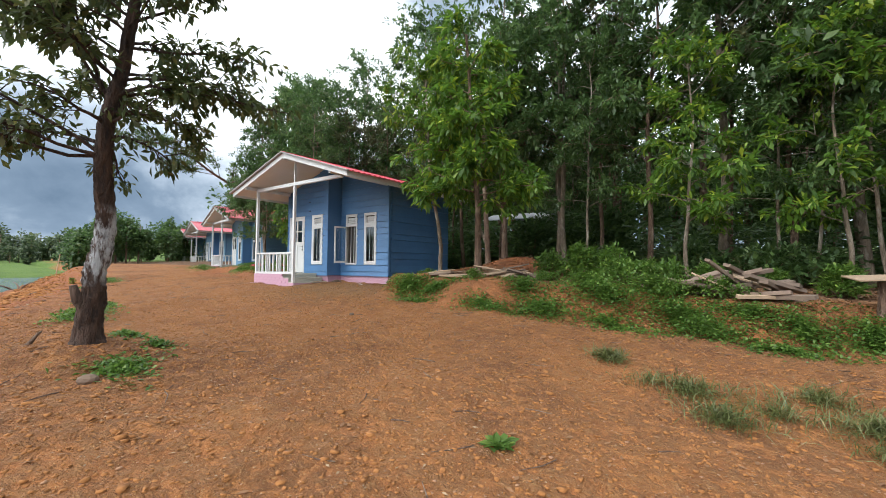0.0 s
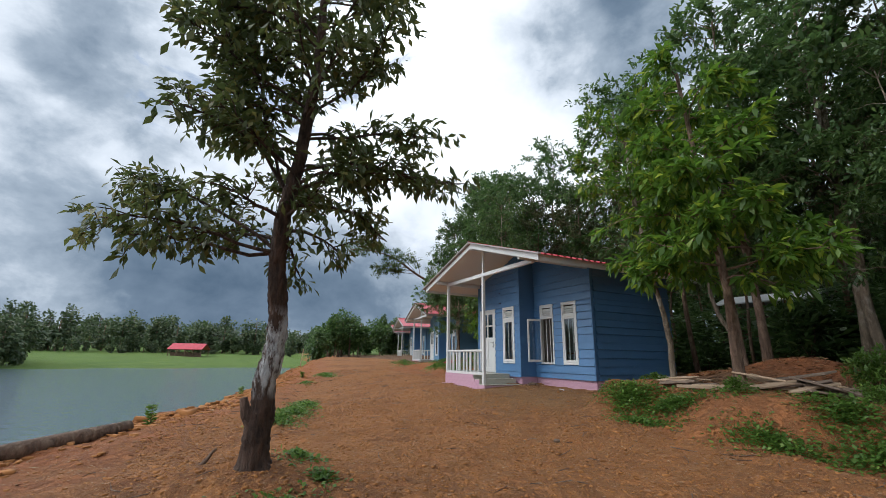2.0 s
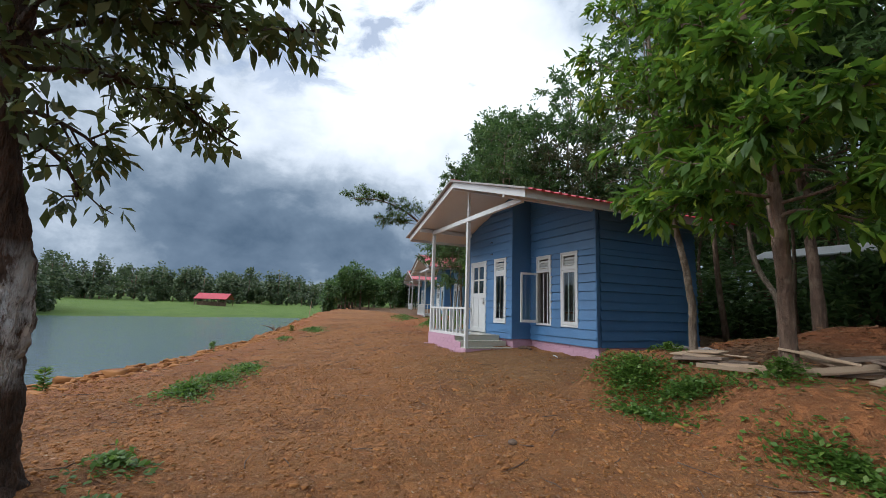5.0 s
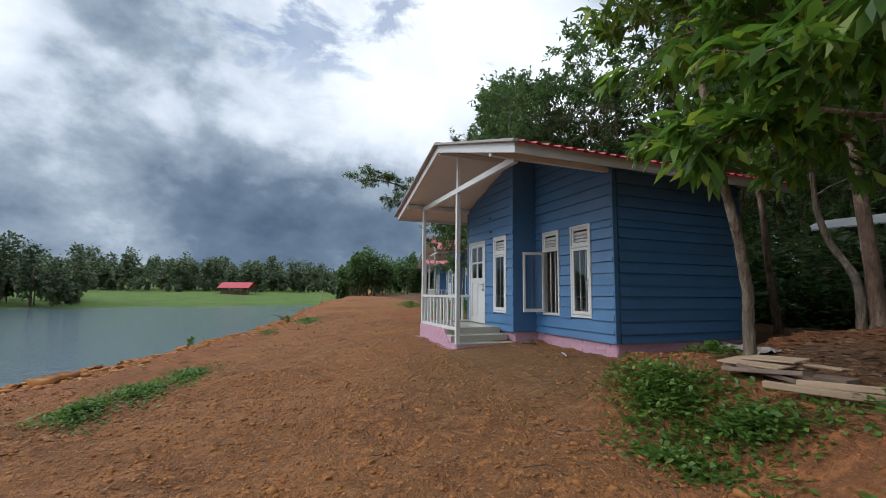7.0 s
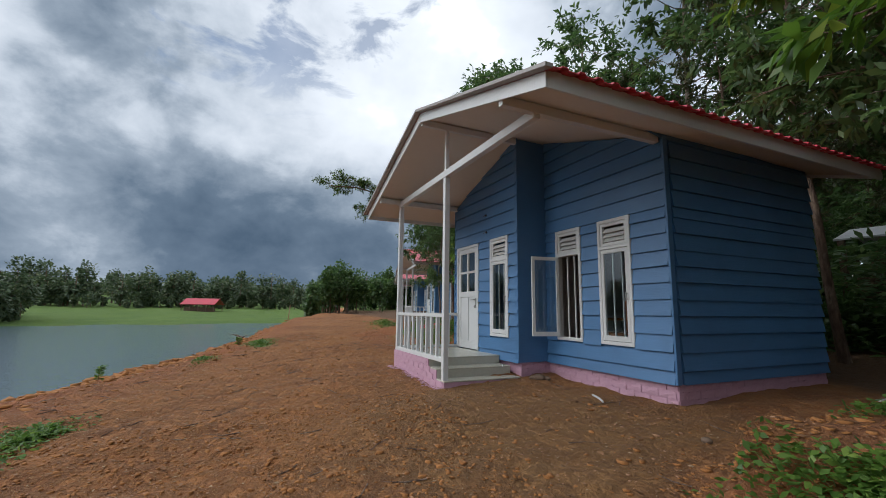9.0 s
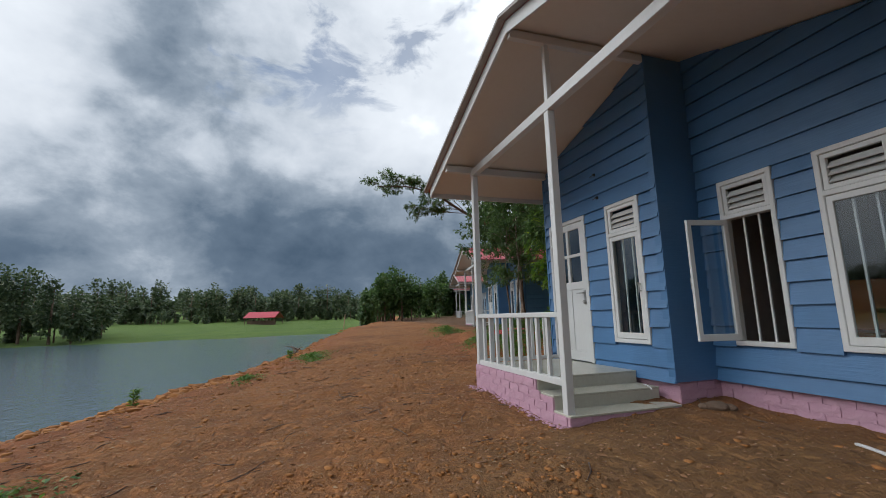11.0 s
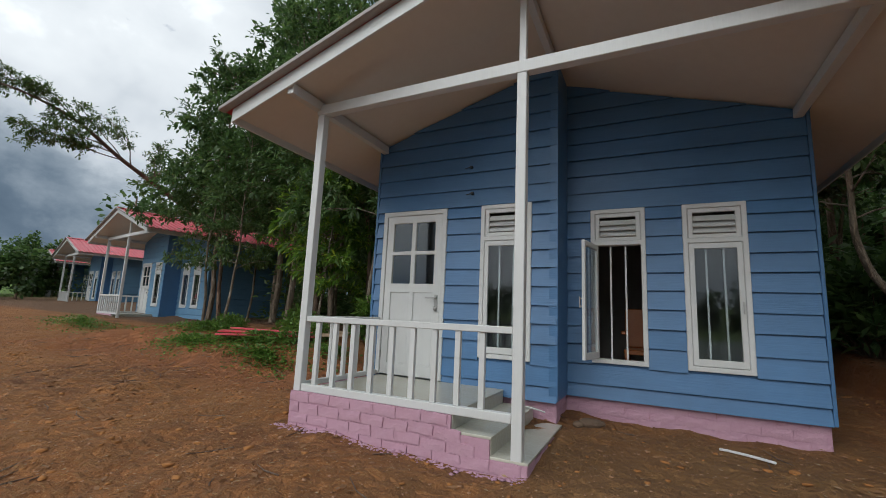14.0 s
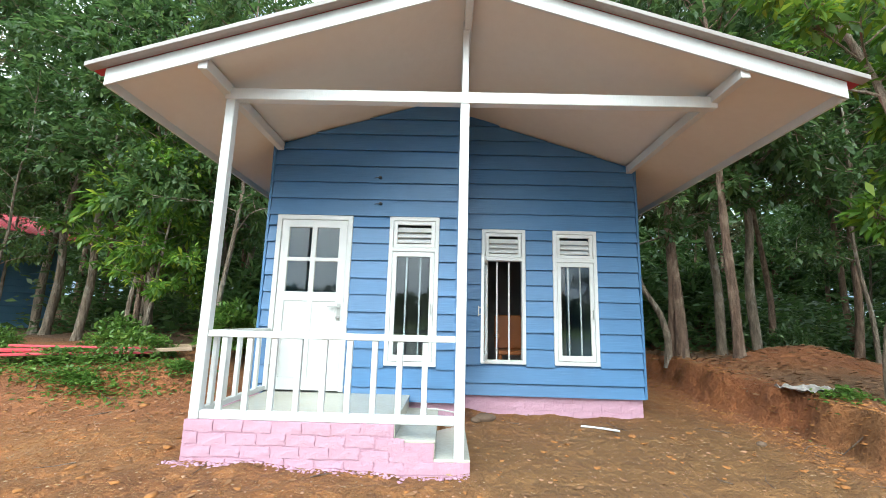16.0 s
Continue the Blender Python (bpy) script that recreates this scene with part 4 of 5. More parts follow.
def grow(seed, trunk, r0, r1, limbs, leaf, twigs=9, twig_len=0.5, sides=8, limb_r=0.38, shown=1):
    """Wood and leaf meshes of one tree. trunk: points; limbs: (share of the trunk, azimuth, length, rise, sag); leaf: (bunch, length, width, droop, spread)."""
    rng = np.random.default_rng(seed)
    trunk = np.asarray(trunk, float)
    fine = np.linspace(0, len(trunk) - 1, (10 if sides > 10 else 4) * len(trunk))
    pts = np.stack([np.interp(fine, np.arange(len(trunk)), trunk[:, c]) for c in range(3)], 1)
    pts[1:-1] = (pts[:-2] + pts[1:-1] * 2 + pts[2:]) / 4
    rad = r0 + (r1 - r0) * np.linspace(0, 1, len(pts)) ** 0.8
    low = np.linalg.norm(pts - pts[0], axis=1)
    rad = rad * (1 + 0.32 * np.clip(1 - low / 0.28, 0, 1) ** 1.5)
    rad = rad * (1 + rng.normal(0, 0.035, len(rad)))
    wood = [tube(pts, rad, sides, 0.10 if sides > 10 else 0.0)]
    tips, dirs = [], []
    for share, az, length, rise, sag in limbs:
        q = share * (len(pts) - 1)
        start = pts[int(q)]
        line = limb(start, az, length, rise, rng, 7, sag)
        lr = max(0.012, rad[int(q)] * limb_r)
        wood.append(tube(line, np.linspace(lr, 0.008, len(line)), 5))
        n = max(3, int(twigs * length))
        for k in range(n):
            t = rng.uniform(0.25, 1.0) ** 0.8 * (len(line) - 1)
            i = min(int(t), len(line) - 2)
            b = line[i] + (line[i + 1] - line[i]) * (t - i)
            d = (line[i + 1] - line[i]) / np.linalg.norm(line[i + 1] - line[i])
            d = d * 0.6 + rng.normal(0, 0.62, 3)
            d[2] = d[2] * 0.7 + 0.12
            d /= np.linalg.norm(d)
            e = b + d * twig_len * rng.uniform(0.35, 1.1)
            m = (b + e) / 2 + rng.normal(0, 0.03, 3)
            if k % shown == 0:
                wood.append(tube(np.array([b, m, e]), [0.009, 0.007, 0.004], 3))
            tips.append(e)
            dirs.append(d)
            tips.append(m + (e - m) * 0.3)
            dirs.append(d + rng.normal(0, 0.3, 3))
    tips, dirs = np.array(tips), np.array(dirs)
    crown = rosettes(tips, dirs, leaf[0], leaf[1], leaf[2], rng, leaf[3], leaf[4])
    return merged(wood), crown


def plant_tree(name, at, wood, crown, bark_m, leaf_m, label, category="tree", group="", m=None):
    root = new(name)
    root.matrix_basis = m if m is not None else Matrix.Translation(at)
    tagged(root, label, category, group)
    t = new("trunk", np_mesh("trunk", *wood, bark_m, True))
    c = new("crown", np_mesh("crown", *crown, leaf_m))
    t.parent = c.parent = root
    return root


# the tree on the lake bank, with a kneed trunk limewashed over a stretch
ground_tree = Vector((-7.58, 2.84, -0.36))
shore_trunk = [(0, 0, 0), (0.06, -0.01, 0.36), (0.13, 0.01, 0.70), (0.18, 0.0, 0.97), (0.24, 0.06, 1.23), (0.32, 0.055, 1.56), (0.42, -0.01, 1.96), (0.48, -0.04, 2.22), (0.58, -0.05, 2.68), (0.68, 0.0, 3.02), (0.77, 0.04, 3.31), (0.88, 0.07, 3.81), (0.98, 0.10, 4.25), (1.05, 0.10, 4.68), (1.10, 0.08, 5.13), (1.12, 0.08, 5.7), (1.12, 0.08, 6.2)]
# lakeward arms low down, a narrow column of short limbs above, a few long drooping ones towards the track
shore_limbs = [(0.455, -2.02, 2.5, 0.58, 0.25), (0.45, -2.15, 2.1, 0.24, 0.22), (0.45, -1.85, 1.5, 0.12, 0.4), (0.47, -2.3, 1.3, 0.5, 0.5), (0.48, 1.0, 0.7, 0.1, 0.6), (0.47, 2.4, 0.7, 0.1, 0.6), (0.50, -1.2, 0.8, 0.4, 0.5), (0.50, 0.3, 0.7, 0.3, 0.5),
               (0.53, 1.15, 1.5, 0.25, 0.75), (0.56, 1.35, 1.9, 0.30, 0.85), (0.60, 1.0, 1.4, 0.45, 0.8), (0.66, 1.5, 1.5, 0.35, 0.7),
               (0.54, -2.2, 2.4, 1.15, 0.2), (0.55, -1.9, 2.7, 1.25, 0.1), (0.56, 2.9, 1.1, 0.6, 0.5)]
shore_limbs += [(0.56 + 0.43 * k / 25, k * 2.4 + 0.5, 1.10 + 0.30 * math.sin(k * 1.7), 0.50 + 0.02 * k, 0.5) for k in range(26)]
shore_limbs += [(0.60 + 0.05 * k, -2.0 + 0.25 * (-1) ** k, 1.45, 0.6 + 0.05 * k, 0.6) for k in range(7)]
wood, crown = grow(11, shore_trunk, 0.150, 0.03, shore_limbs, (6, 0.145, 0.056, 0.42, 0.95), 14, 0.32, 26, 0.30)
shore_tree = plant_tree("tree", ground_tree, wood, crown, BARK_LIMED, LEAF_SHORE, "olive-leaved tree with a limewashed trunk on the lake bank")
stub = new("stub", np_mesh("stub", *tube([(0.09, -0.05, 0.42), (0.11, -0.14, 0.58), (0.12, -0.19, 0.76), (0.12, -0.19, 0.77)], [0.08, 0.06, 0.04, 0.004], 9), BARK, True))
stub.parent = shore_tree

# the bright young tree beside the cabin
bt = (-6.5, 10.2)
bright_limbs = [(0.45 + 0.53 * k / 23, k * 2.4, 1.55 - 0.03 * k, 0.25 + 0.025 * k, 0.45) for k in range(24)] + [(0.46, -2.2, 1.5, 0.35, 0.5), (0.50, -1.5, 1.5, 0.4, 0.5), (0.55, -2.7, 1.6, 0.4, 0.5), (0.62, -2.1, 1.7, 0.4, 0.5), (0.68, -1.3, 1.5, 0.5, 0.5), (0.42, -0.9, 0.9, 0.0, 0.7)]
wood, crown = grow(12, [(0, 0, -0.15), (0.04, -0.04, 0.9), (0.14, -0.22, 1.75), (0.10, -0.30, 2.8), (0.0, -0.35, 4.2), (-0.1, -0.4, 6.0)], 0.10, 0.03, bright_limbs, (11, 0.25, 0.078, 0.38, 0.9), 8.5, 0.36, 12)
plant_tree("tree", (bt[0], bt[1], z_at(*bt)), wood, crown, BARK_BROWN, LEAF_BRIGHT, "young broadleaf tree with bright green leaf rosettes", group="bright trees beside the track")

# leaning tree at the cabin's corner, with a yellow-green crown
lt = (-7.93, 10.53)
lean_limbs = [(0.70 + 0.29 * k / 13, k * 2.4, 1.15, 0.45 + 0.03 * k, 0.3) for k in range(14)] + [(0.72, 3.0, 1.1, 0.7, 0.3), (0.78, -2.6, 1.1, 0.6, 0.3)]
wood, crown = grow(13, [(0, 0, -0.15), (0.01, 0.0, 0.4), (0.05, -0.04, 0.8), (0.09, -0.20, 1.35), (0.12, -0.44, 1.95), (0.04, -0.52, 2.8), (-0.1, -0.45, 3.7), (-0.3, -0.3, 4.6), (-0.4, -0.2, 5.6)], 0.064, 0.03, lean_limbs, (9, 0.21, 0.068, 0.3, 0.9), 8, 0.36, 12)
plant_tree("tree", (lt[0], lt[1], z_at(*lt)), wood, crown, BARK_GREY, LEAF_BRIGHT, "leaning grey-barked tree with yellow-green crown beside the cabin")


# brown trunk and crooked pale trunk standing behind it
for seed, (x, y), line, r, nl, bark_m, leaf_m, text in (
        (14, (-7.9, 13.05), [(0, 0, -0.15), (-0.03, -0.03, 0.9), (-0.1, -0.05, 2.2), (-0.15, -0.1, 3.6), (-0.1, -0.1, 5.2), (-0.1, 0, 7.0)], 0.105, 14, BARK_BROWN, LEAF_FOREST, "brown-barked straight tree at the edge of the wood"),
        (15, (-8.6, 14.1), [(0, 0, -0.15), (0.03, 0.02, 0.45), (-0.05, 0.1, 0.9), (-0.38, 0.15, 1.45), (-0.52, 0.15, 2.0), (-0.52, 0.1, 2.9), (-0.6, 0.1, 4.2), (-0.7, 0.1, 5.6)], 0.075, 12, BARK_GREY, LEAF_FOREST, "crooked pale tree bent near the ground behind the cabin"),
        (16, (-8.1, 14.5), [(0, 0, -0.15), (0.0, 0.0, 1.0), (-0.05, 0.05, 2.4), (-0.05, 0.1, 4.0), (0.0, 0.1, 6.5)], 0.14, 14, BARK_BROWN, LEAF_FOREST, "stout brown-barked tree behind the cabin")):
    wood, crown = grow(seed, line, r, 0.03, [(0.62 + 0.36 * k / nl, k * 2.4, 1.7, 0.4 + 0.02 * k, 0.4) for k in range(nl)], (8, 0.21, 0.08, 0.3, 0.9), 8, 0.45, 10)
    plant_tree("tree", (x, y, z_at(x, y)), wood, crown, bark_m, leaf_m, text)


def forest_tree(seed, height, r0, bare, spread, n_limbs, leaf, twigs):
    rng = np.random.default_rng(seed)
    trunk = [(0, 0, -0.15)]
    for k in range(1, 8):
        trunk.append((trunk[-1][0] + rng.normal(0, 0.11), trunk[-1][1] + rng.normal(0, 0.11), height * k / 7 * 0.92))
    ls = [(bare + (0.98 - bare) * (k + 0.5) / n_limbs, k * 2.399 + rng.uniform(-0.4, 0.4), spread * (1.05 - 0.55 * (k / n_limbs)) * rng.uniform(0.7, 1.15), rng.uniform(0.2, 0.9), 0.5) for k in range(n_limbs)]
    ls += [(0.99, k * 1.6, spread * 0.42, 0.9, 0.2) for k in range(4)]
    return grow(seed + 100, trunk, r0, 0.015, ls, leaf, twigs, 0.6, 7, 0.38, 4)


FOREST = [(41, 9.5, 0.085, 0.34, 2.2, 26, (8, 0.215, 0.085, 0.35, 0.9), 8, BARK_BROWN, LEAF_FOREST),
          (42, 10.5, 0.10, 0.36, 2.5, 26, (8, 0.21, 0.085, 0.3, 0.9), 8, BARK_GREY, LEAF_FOREST),
          (43, 11.5, 0.085, 0.38, 2.2, 26, (8, 0.20, 0.075, 0.45, 0.9), 8, BARK_BROWN, LEAF_BROWN),
          (44, 8.0, 0.06, 0.30, 1.8, 20, (9, 0.20, 0.07, 0.3, 0.9), 8, BARK_GREY, LEAF_FOREST),
          (45, 6.0, 0.06, 0.25, 1.5, 14, (10, 0.25, 0.08, 0.3, 0.95), 8, BARK_GREY, LEAF_BRIGHT)]
protos = []
rng = np.random.default_rng(77)
placed = []


def forest_at(kind, x, y, size=1.0, lean=0.0):
    seed, h, r0, bare, spread, nl, leaf, tw, bk, lf = FOREST[kind]
    m = Matrix.Translation((x, y, z_at(x, y))) @ Matrix.Rotation(rng.uniform(0, 6.28), 4, "Z") @ Matrix.Rotation(lean, 4, "X") @ Matrix.Diagonal((size, size, size * rng.uniform(0.92, 1.08), 1))
    while len(protos) <= kind:
        protos.append(None)
    if protos[kind] is None:
        w, c = forest_tree(seed, h, r0, bare, spread, nl, leaf, tw)
        names = ("slender forest tree with dark green leaves", "tall grey-barked forest tree with dark leaves", "tall forest tree with brownish green leaves", "small forest tree with a thin grey trunk", "bright green sapling at the edge of the wood")
        protos[kind] = plant_tree("tree", (0, 0, 0), w, c, bk, lf, names[kind], group="trees of the wood", m=m)
    else:
        copy_thing(protos[kind], m)
    placed.append((x, y))


# trees that stand out singly
for kind, x, y, s in ((4, -2.3, 13.3, 1.0), (4, 0.7, 14.2, 1.05), (1, -6.6, 15.6, 1.2), (2, -5.2, 15.9, 1.0), (0, -3.6, 15.5, 1.15), (1, -6.1, 15.1, 0.95), (0, -17.6, 13.9, 0.62), (3, -17.0, 12.9, 0.88), (1, -19.3, 14.6, 0.81), (0, -18.6, 13.2, 0.63), (1, -20.5, 14.2, 0.79), (1, -22.3, 15.4, 0.92), (0, -23.6, 14.6, 0.74), (1, -24.6, 17.5, 1.03), (1, -20.6, 16.2, 0.88), (2, -18.2, 16.2, 0.85),
                      (4, -18.0, 12.7, 0.62), (4, -19.0, 13.6, 0.95), (2, -16.2, 16.4, 0.81), (2, -13.6, 17.0, 0.85), (0, -11.2, 16.6, 1.0), (1, -19.0, 18.0, 1.00), (1, -14.8, 18.0, 1.06), (3, -5.0, 13.6, 0.9), (3, -0.6, 14.8, 1.0), (3, 0.2, 15.2, 1.0), (3, 1.5, 15.0, 1.05)):
    forest_at(kind, x, y, s)
tries = 0
while len(placed) < 78 and tries < 4000:
    tries += 1
    x, y = rng.uniform(-52, 12), rng.uniform(14.5, 34)
    if x < -9 and y < 16.2 or x < -22 and y < 21.5 - 0.1 * (x + 22) or x < -34 and y < 26:
        continue
    if any((x - a) ** 2 + (y - b) ** 2 < 1.7 for a, b in placed):
        continue
    forest_at(int(rng.choice([0, 1, 2, 0, 1, 2, 3])), x, y, rng.uniform(0.70, 0.92) if x < -9.5 else rng.uniform(0.95, 1.25))


for kind, x, y, s in ((3, -21.2, 12.9, 0.72), (3, -22.8, 13.5, 0.8), (0, -24.8, 19.8, 0.95), (1, -27.2, 20.6, 1.1), (2, -30.2, 21.6, 1.15), (1, -33.6, 22.6, 1.2), (3, -25.6, 17.2, 0.95), (1, -24.6, 14.9, 0.78),  (1, -1.8, 16.2, 1.35), (2, -0.2, 15.9, 1.3), (1, 1.4, 16.6, 1.35), (0, 3.2, 15.6, 1.35), (2, 4.4, 14.6, 1.25)):
    forest_at(kind, x, y, s)


# spreading feathery tree past the second cabin
al = (-33.0, 20.4)
wood, crown = grow(61, [(0, 0, -0.3), (0.0, -0.3, 2.4), (0.0, -0.9, 4.7), (0.0, -3.1, 5.75), (0.0, -4.75, 6.5), (0.0, -6.3, 7.45), (0.0, -7.4, 7.75), (0.0, -8.4, 7.9), (0.0, -10.0, 7.75)], 0.17, 0.025,
                   [(0.50, -1.7, 2.6, 1.0, 0.6), (0.46, -1.3, 2.4, 1.1, 0.5), (0.56, -1.9, 2.2, 0.9, 0.6), (0.52, -1.6, 3.0, 0.1, 0.2), (0.50, -1.5, 3.6, -0.05, 0.1), (0.55, -1.3, 2.4, 0.1, 0.4), (0.66, -1.2, 1.6, 0.9, 0.7), (0.66, -2.2, 1.8, 0.4, 0.5), (0.78, -1.2, 1.8, 0.7, 0.7), (0.80, -2.1, 1.6, 0.4, 0.5),
                    (0.72, -1.7, 1.5, 0.8, 0.6), (0.88, -1.3, 1.5, 0.5, 0.7), (0.90, -2.0, 1.4, 0.3, 0.5), (0.97, -1.6, 1.5, 0.1, 0.3), (0.42, 0.6, 2.4, 0.7, 0.5), (0.40, 2.6, 2.4, 0.8, 0.5), (0.38, -0.6, 2.4, 0.9, 0.4)],
                   (9, 0.17, 0.055, 0.25, 0.9), 13, 0.5, 8, 0.3, 2)
plant_tree("tree", (al[0], al[1], z_at(*al)), wood, crown, BARK_BROWN, LEAF_AIRY, "spreading airy tree leaning out over the cabins")


def bush_mesh(seed, r, h, n, leaf_len, leaf_w):
    rg = np.random.default_rng(seed)
    k = n // 7
    a, e = rg.uniform(0, 6.283, k), rg.uniform(0.15, 1.4, k)
    q = rg.uniform(0.45, 1.0, k)
    tips = np.stack([np.cos(a) * np.cos(e) * r * q, np.sin(a) * np.cos(e) * r * q, 0.05 + np.sin(e) * h * q], 1)
    dirs = tips / (np.linalg.norm(tips, axis=1, keepdims=True) + 1e-6)
    stems = [tube(np.array([(0.04 * math.cos(b), 0.04 * math.sin(b), -0.05), t * 0.55 + rg.normal(0, 0.02, 3), t]), [0.012, 0.008, 0.004], 3) for b, t in zip(a[::5], tips[::5])]
    return merged(stems), rosettes(tips, dirs, 7, leaf_len, leaf_w, rg, 0.15, 1.0, 0.04)


BUSHES = [bush_mesh(71, 0.75, 0.9, 1500, 0.16, 0.065), bush_mesh(72, 0.55, 1.2, 1300, 0.2, 0.07), bush_mesh(73, 0.9, 0.6, 1600, 0.13, 0.06)]
bush_protos = {}


def bush_at(kind, x, y, size=1.0, lm=LEAF_WEED):
    m = Matrix.Translation((x, y, z_at(x, y))) @ Matrix.Rotation(rng.uniform(0, 6.28), 4, "Z") @ Matrix.Diagonal((size, size, size * rng.uniform(0.85, 1.15), 1))
    key = (kind, lm.name)
    if key not in bush_protos:
        root = new("bush")
        root.matrix_basis = m
        tagged(root, "leafy green bush at the edge of the wood" if lm is LEAF_WEED else "dark green undergrowth bush under the trees", "bush", "undergrowth")
        s = new("stem", np_mesh("stem", *BUSHES[kind][0], BARK_BROWN))
        c = new("leaves", np_mesh("leaves", *BUSHES[kind][1], lm))
        s.parent = c.parent = root
        bush_protos[key] = root
    else:
        copy_thing(bush_protos[key], m)


for kind, x, y0, s in ((1, -4.3, 12.6, 1.3), (0, -3.6, 12.8, 1.2), (2, -3.2, 12.2, 1.1), (0, -2.4, 12.4, 1.1), (1, -1.7, 12.9, 1.0), (2, -1.5, 12.0, 0.9), (2, -2.3, 11.7, 0.8), (0, 1.6, 13.2, 1.1), (2, 1.2, 12.6, 1.0), (1, 2.4, 13.4, 1.1), (0, 2.9, 12.8, 1.2),
                      (1, -0.6, 13.6, 0.9), (1, 0.4, 13.8, 1.0), (2, -4.9, 11.9, 0.8), (0, -5.2, 12.9, 0.8), (0, -18.2, 12.4, 0.8), (2, -17.6, 12.0, 0.8), (1, -16.6, 12.6, 1.0), (2, -20.4, 12.5, 0.6), (1, -17.2, 13.6, 1.0), (0, 3.6, 11.6, 1.0), (2, 3.2, 10.4, 0.9), (1, -3.0, 13.6, 1.0)):
    y = y0 - 1.3 if x > -6 else y0
    if x > -6:
        s *= 0.62 + 0.32 * math.sin(x * 5.1) ** 2
    bush_at(kind, x, y, s)
for k in range(62):
    x, y = rng.uniform(-24, 9), rng.uniform(14.2, 26)
    if x < -9.5 and y < 15.6 and x > -16.5:
        continue
    bush_at(int(rng.integers(0, 3)), x, y, rng.uniform(0.7, 1.4), LEAF_FOREST)


def patch_mesh(cx, cy, rx, ry, n, height, length, width, seed, blades=False):
    """Low weeds or grass spread over an uneven patch of the ground."""
    rg = np.random.default_rng(seed)
    a, q = rg.uniform(0, 6.283, n), np.abs(rg.normal(0, 0.5, n))
    q = np.minimum(q, 1.15) * (1 + 0.35 * np.sin(3 * a + seed))
    x, y = cx + np.cos(a) * q * rx, cy + np.sin(a) * q * ry
    z = ground(x, y) + (0 if blades else rg.uniform(0.0, 1.0, n) * height * np.clip(1.2 - q, 0.1, 1))
    p = np.stack([x, y, z], 1)
    d = rg.normal(0, 1.0, (n, 3))
    d[:, 2] = rg.uniform(0.7, 2.2, n) if blades else rg.uniform(-0.15, 0.8, n)
    return leaves(p, d, length, width, rg, 0.45 if blades else 0.15)


for k, (x, y, rx, ry, n, h) in enumerate(((-11.4, 3.55, 0.75, 0.42, 1700, 0.08), (-12.3, 3.95, 0.8, 0.42, 1900, 0.09), (-13.3, 4.4, 0.8, 0.35, 1500, 0.08), (-6.5, 2.9, 0.55, 0.42, 1100, 0.04), (-7.2, 3.5, 0.3, 0.2, 300, 0.06), (-8.15, 3.4, 0.5, 0.3, 500, 0.06), (-7.95, 9.25, 0.75, 0.55, 3400, 0.20), (-7.1, 9.2, 0.8, 0.45, 2000, 0.12), (-7.3, 8.7, 0.7, 0.3, 800, 0.05),
                                              (-5.4, 8.7, 0.9, 0.35, 1300, 0.10), (-4.3, 9.0, 0.9, 0.45, 2400, 0.18), (-3.2, 9.5, 1.0, 0.5, 3000, 0.26), (-2.0, 9.8, 1.0, 0.5, 3000, 0.25), (-1.0, 10.1, 0.8, 0.4, 1500, 0.12), (1.0, 10.5, 1.0, 0.6, 2800, 0.3), (2.6, 11.0, 1.0, 0.9, 2400, 0.3),
                                              (-18.3, 11.5, 1.6, 0.6, 3200, 0.2), (-20.5, 12.0, 1.5, 0.6, 2200, 0.2), (-16.6, 11.5, 0.5, 0.3, 600, 0.1), (-17.6, 10.95, 1.3, 0.35, 1500, 0.08), (-19.6, 11.1, 1.4, 0.4, 1600, 0.1), (-22.5, 6.9, 1.3, 0.6, 1500, 0.08), (-19.5, 5.5, 0.8, 0.4, 450, 0.05), (-8.4, 10.6, 0.4, 0.4, 400, 0.12), (-6.3, 9.7, 0.4, 0.4, 600, 0.2), (-26.0, 12.2, 2.5, 0.7, 1800, 0.25), (-4.9, 9.5, 0.7, 0.6, 1700, 0.2), (-3.7, 9.9, 0.9, 0.7, 2400, 0.3), (-2.5, 10.3, 0.9, 0.6, 2400, 0.35), (-1.6, 9.6, 0.9, 0.4, 1900, 0.2), (-0.3, 10.0, 0.8, 0.6, 2200, 0.25), (0.5, 10.3, 0.7, 0.6, 2000, 0.3), (-3.0, 9.0, 1.2, 0.4, 1300, 0.08), (-0.6, 9.4, 1.1, 0.4, 1200, 0.08))):
    ob = new("weeds", np_mesh("weeds", *patch_mesh(x, y, rx, ry, n, h, 0.066, 0.040, 200 + k), LEAF_WEED))
    tagged(ob, "patch of low green weeds on the clay", "weeds", kind="stuff")
for k, (x, y, r, n) in enumerate(((-2.55, 7.25, 0.25, 380), (-2.4, 7.2, 0.12, 120), (-1.5, 6.7, 0.45, 420), (-1.15, 6.1, 0.45, 460), (-0.75, 6.6, 0.5, 260), (-0.35, 7.2, 0.5, 380), (0.0, 6.7, 0.45, 600), (-1.9, 6.7, 0.4, 120), (0.1, 6.2, 0.4, 500))):
    ob = new("grass_tuft", np_mesh("grass_tuft", *patch_mesh(x, y, r, r * 0.8, n, 0, 0.2, 0.010, 300 + k, True), LEAF_DRY))
    tagged(ob, "tuft of thin green and straw-coloured grass", "grass", kind="stuff")


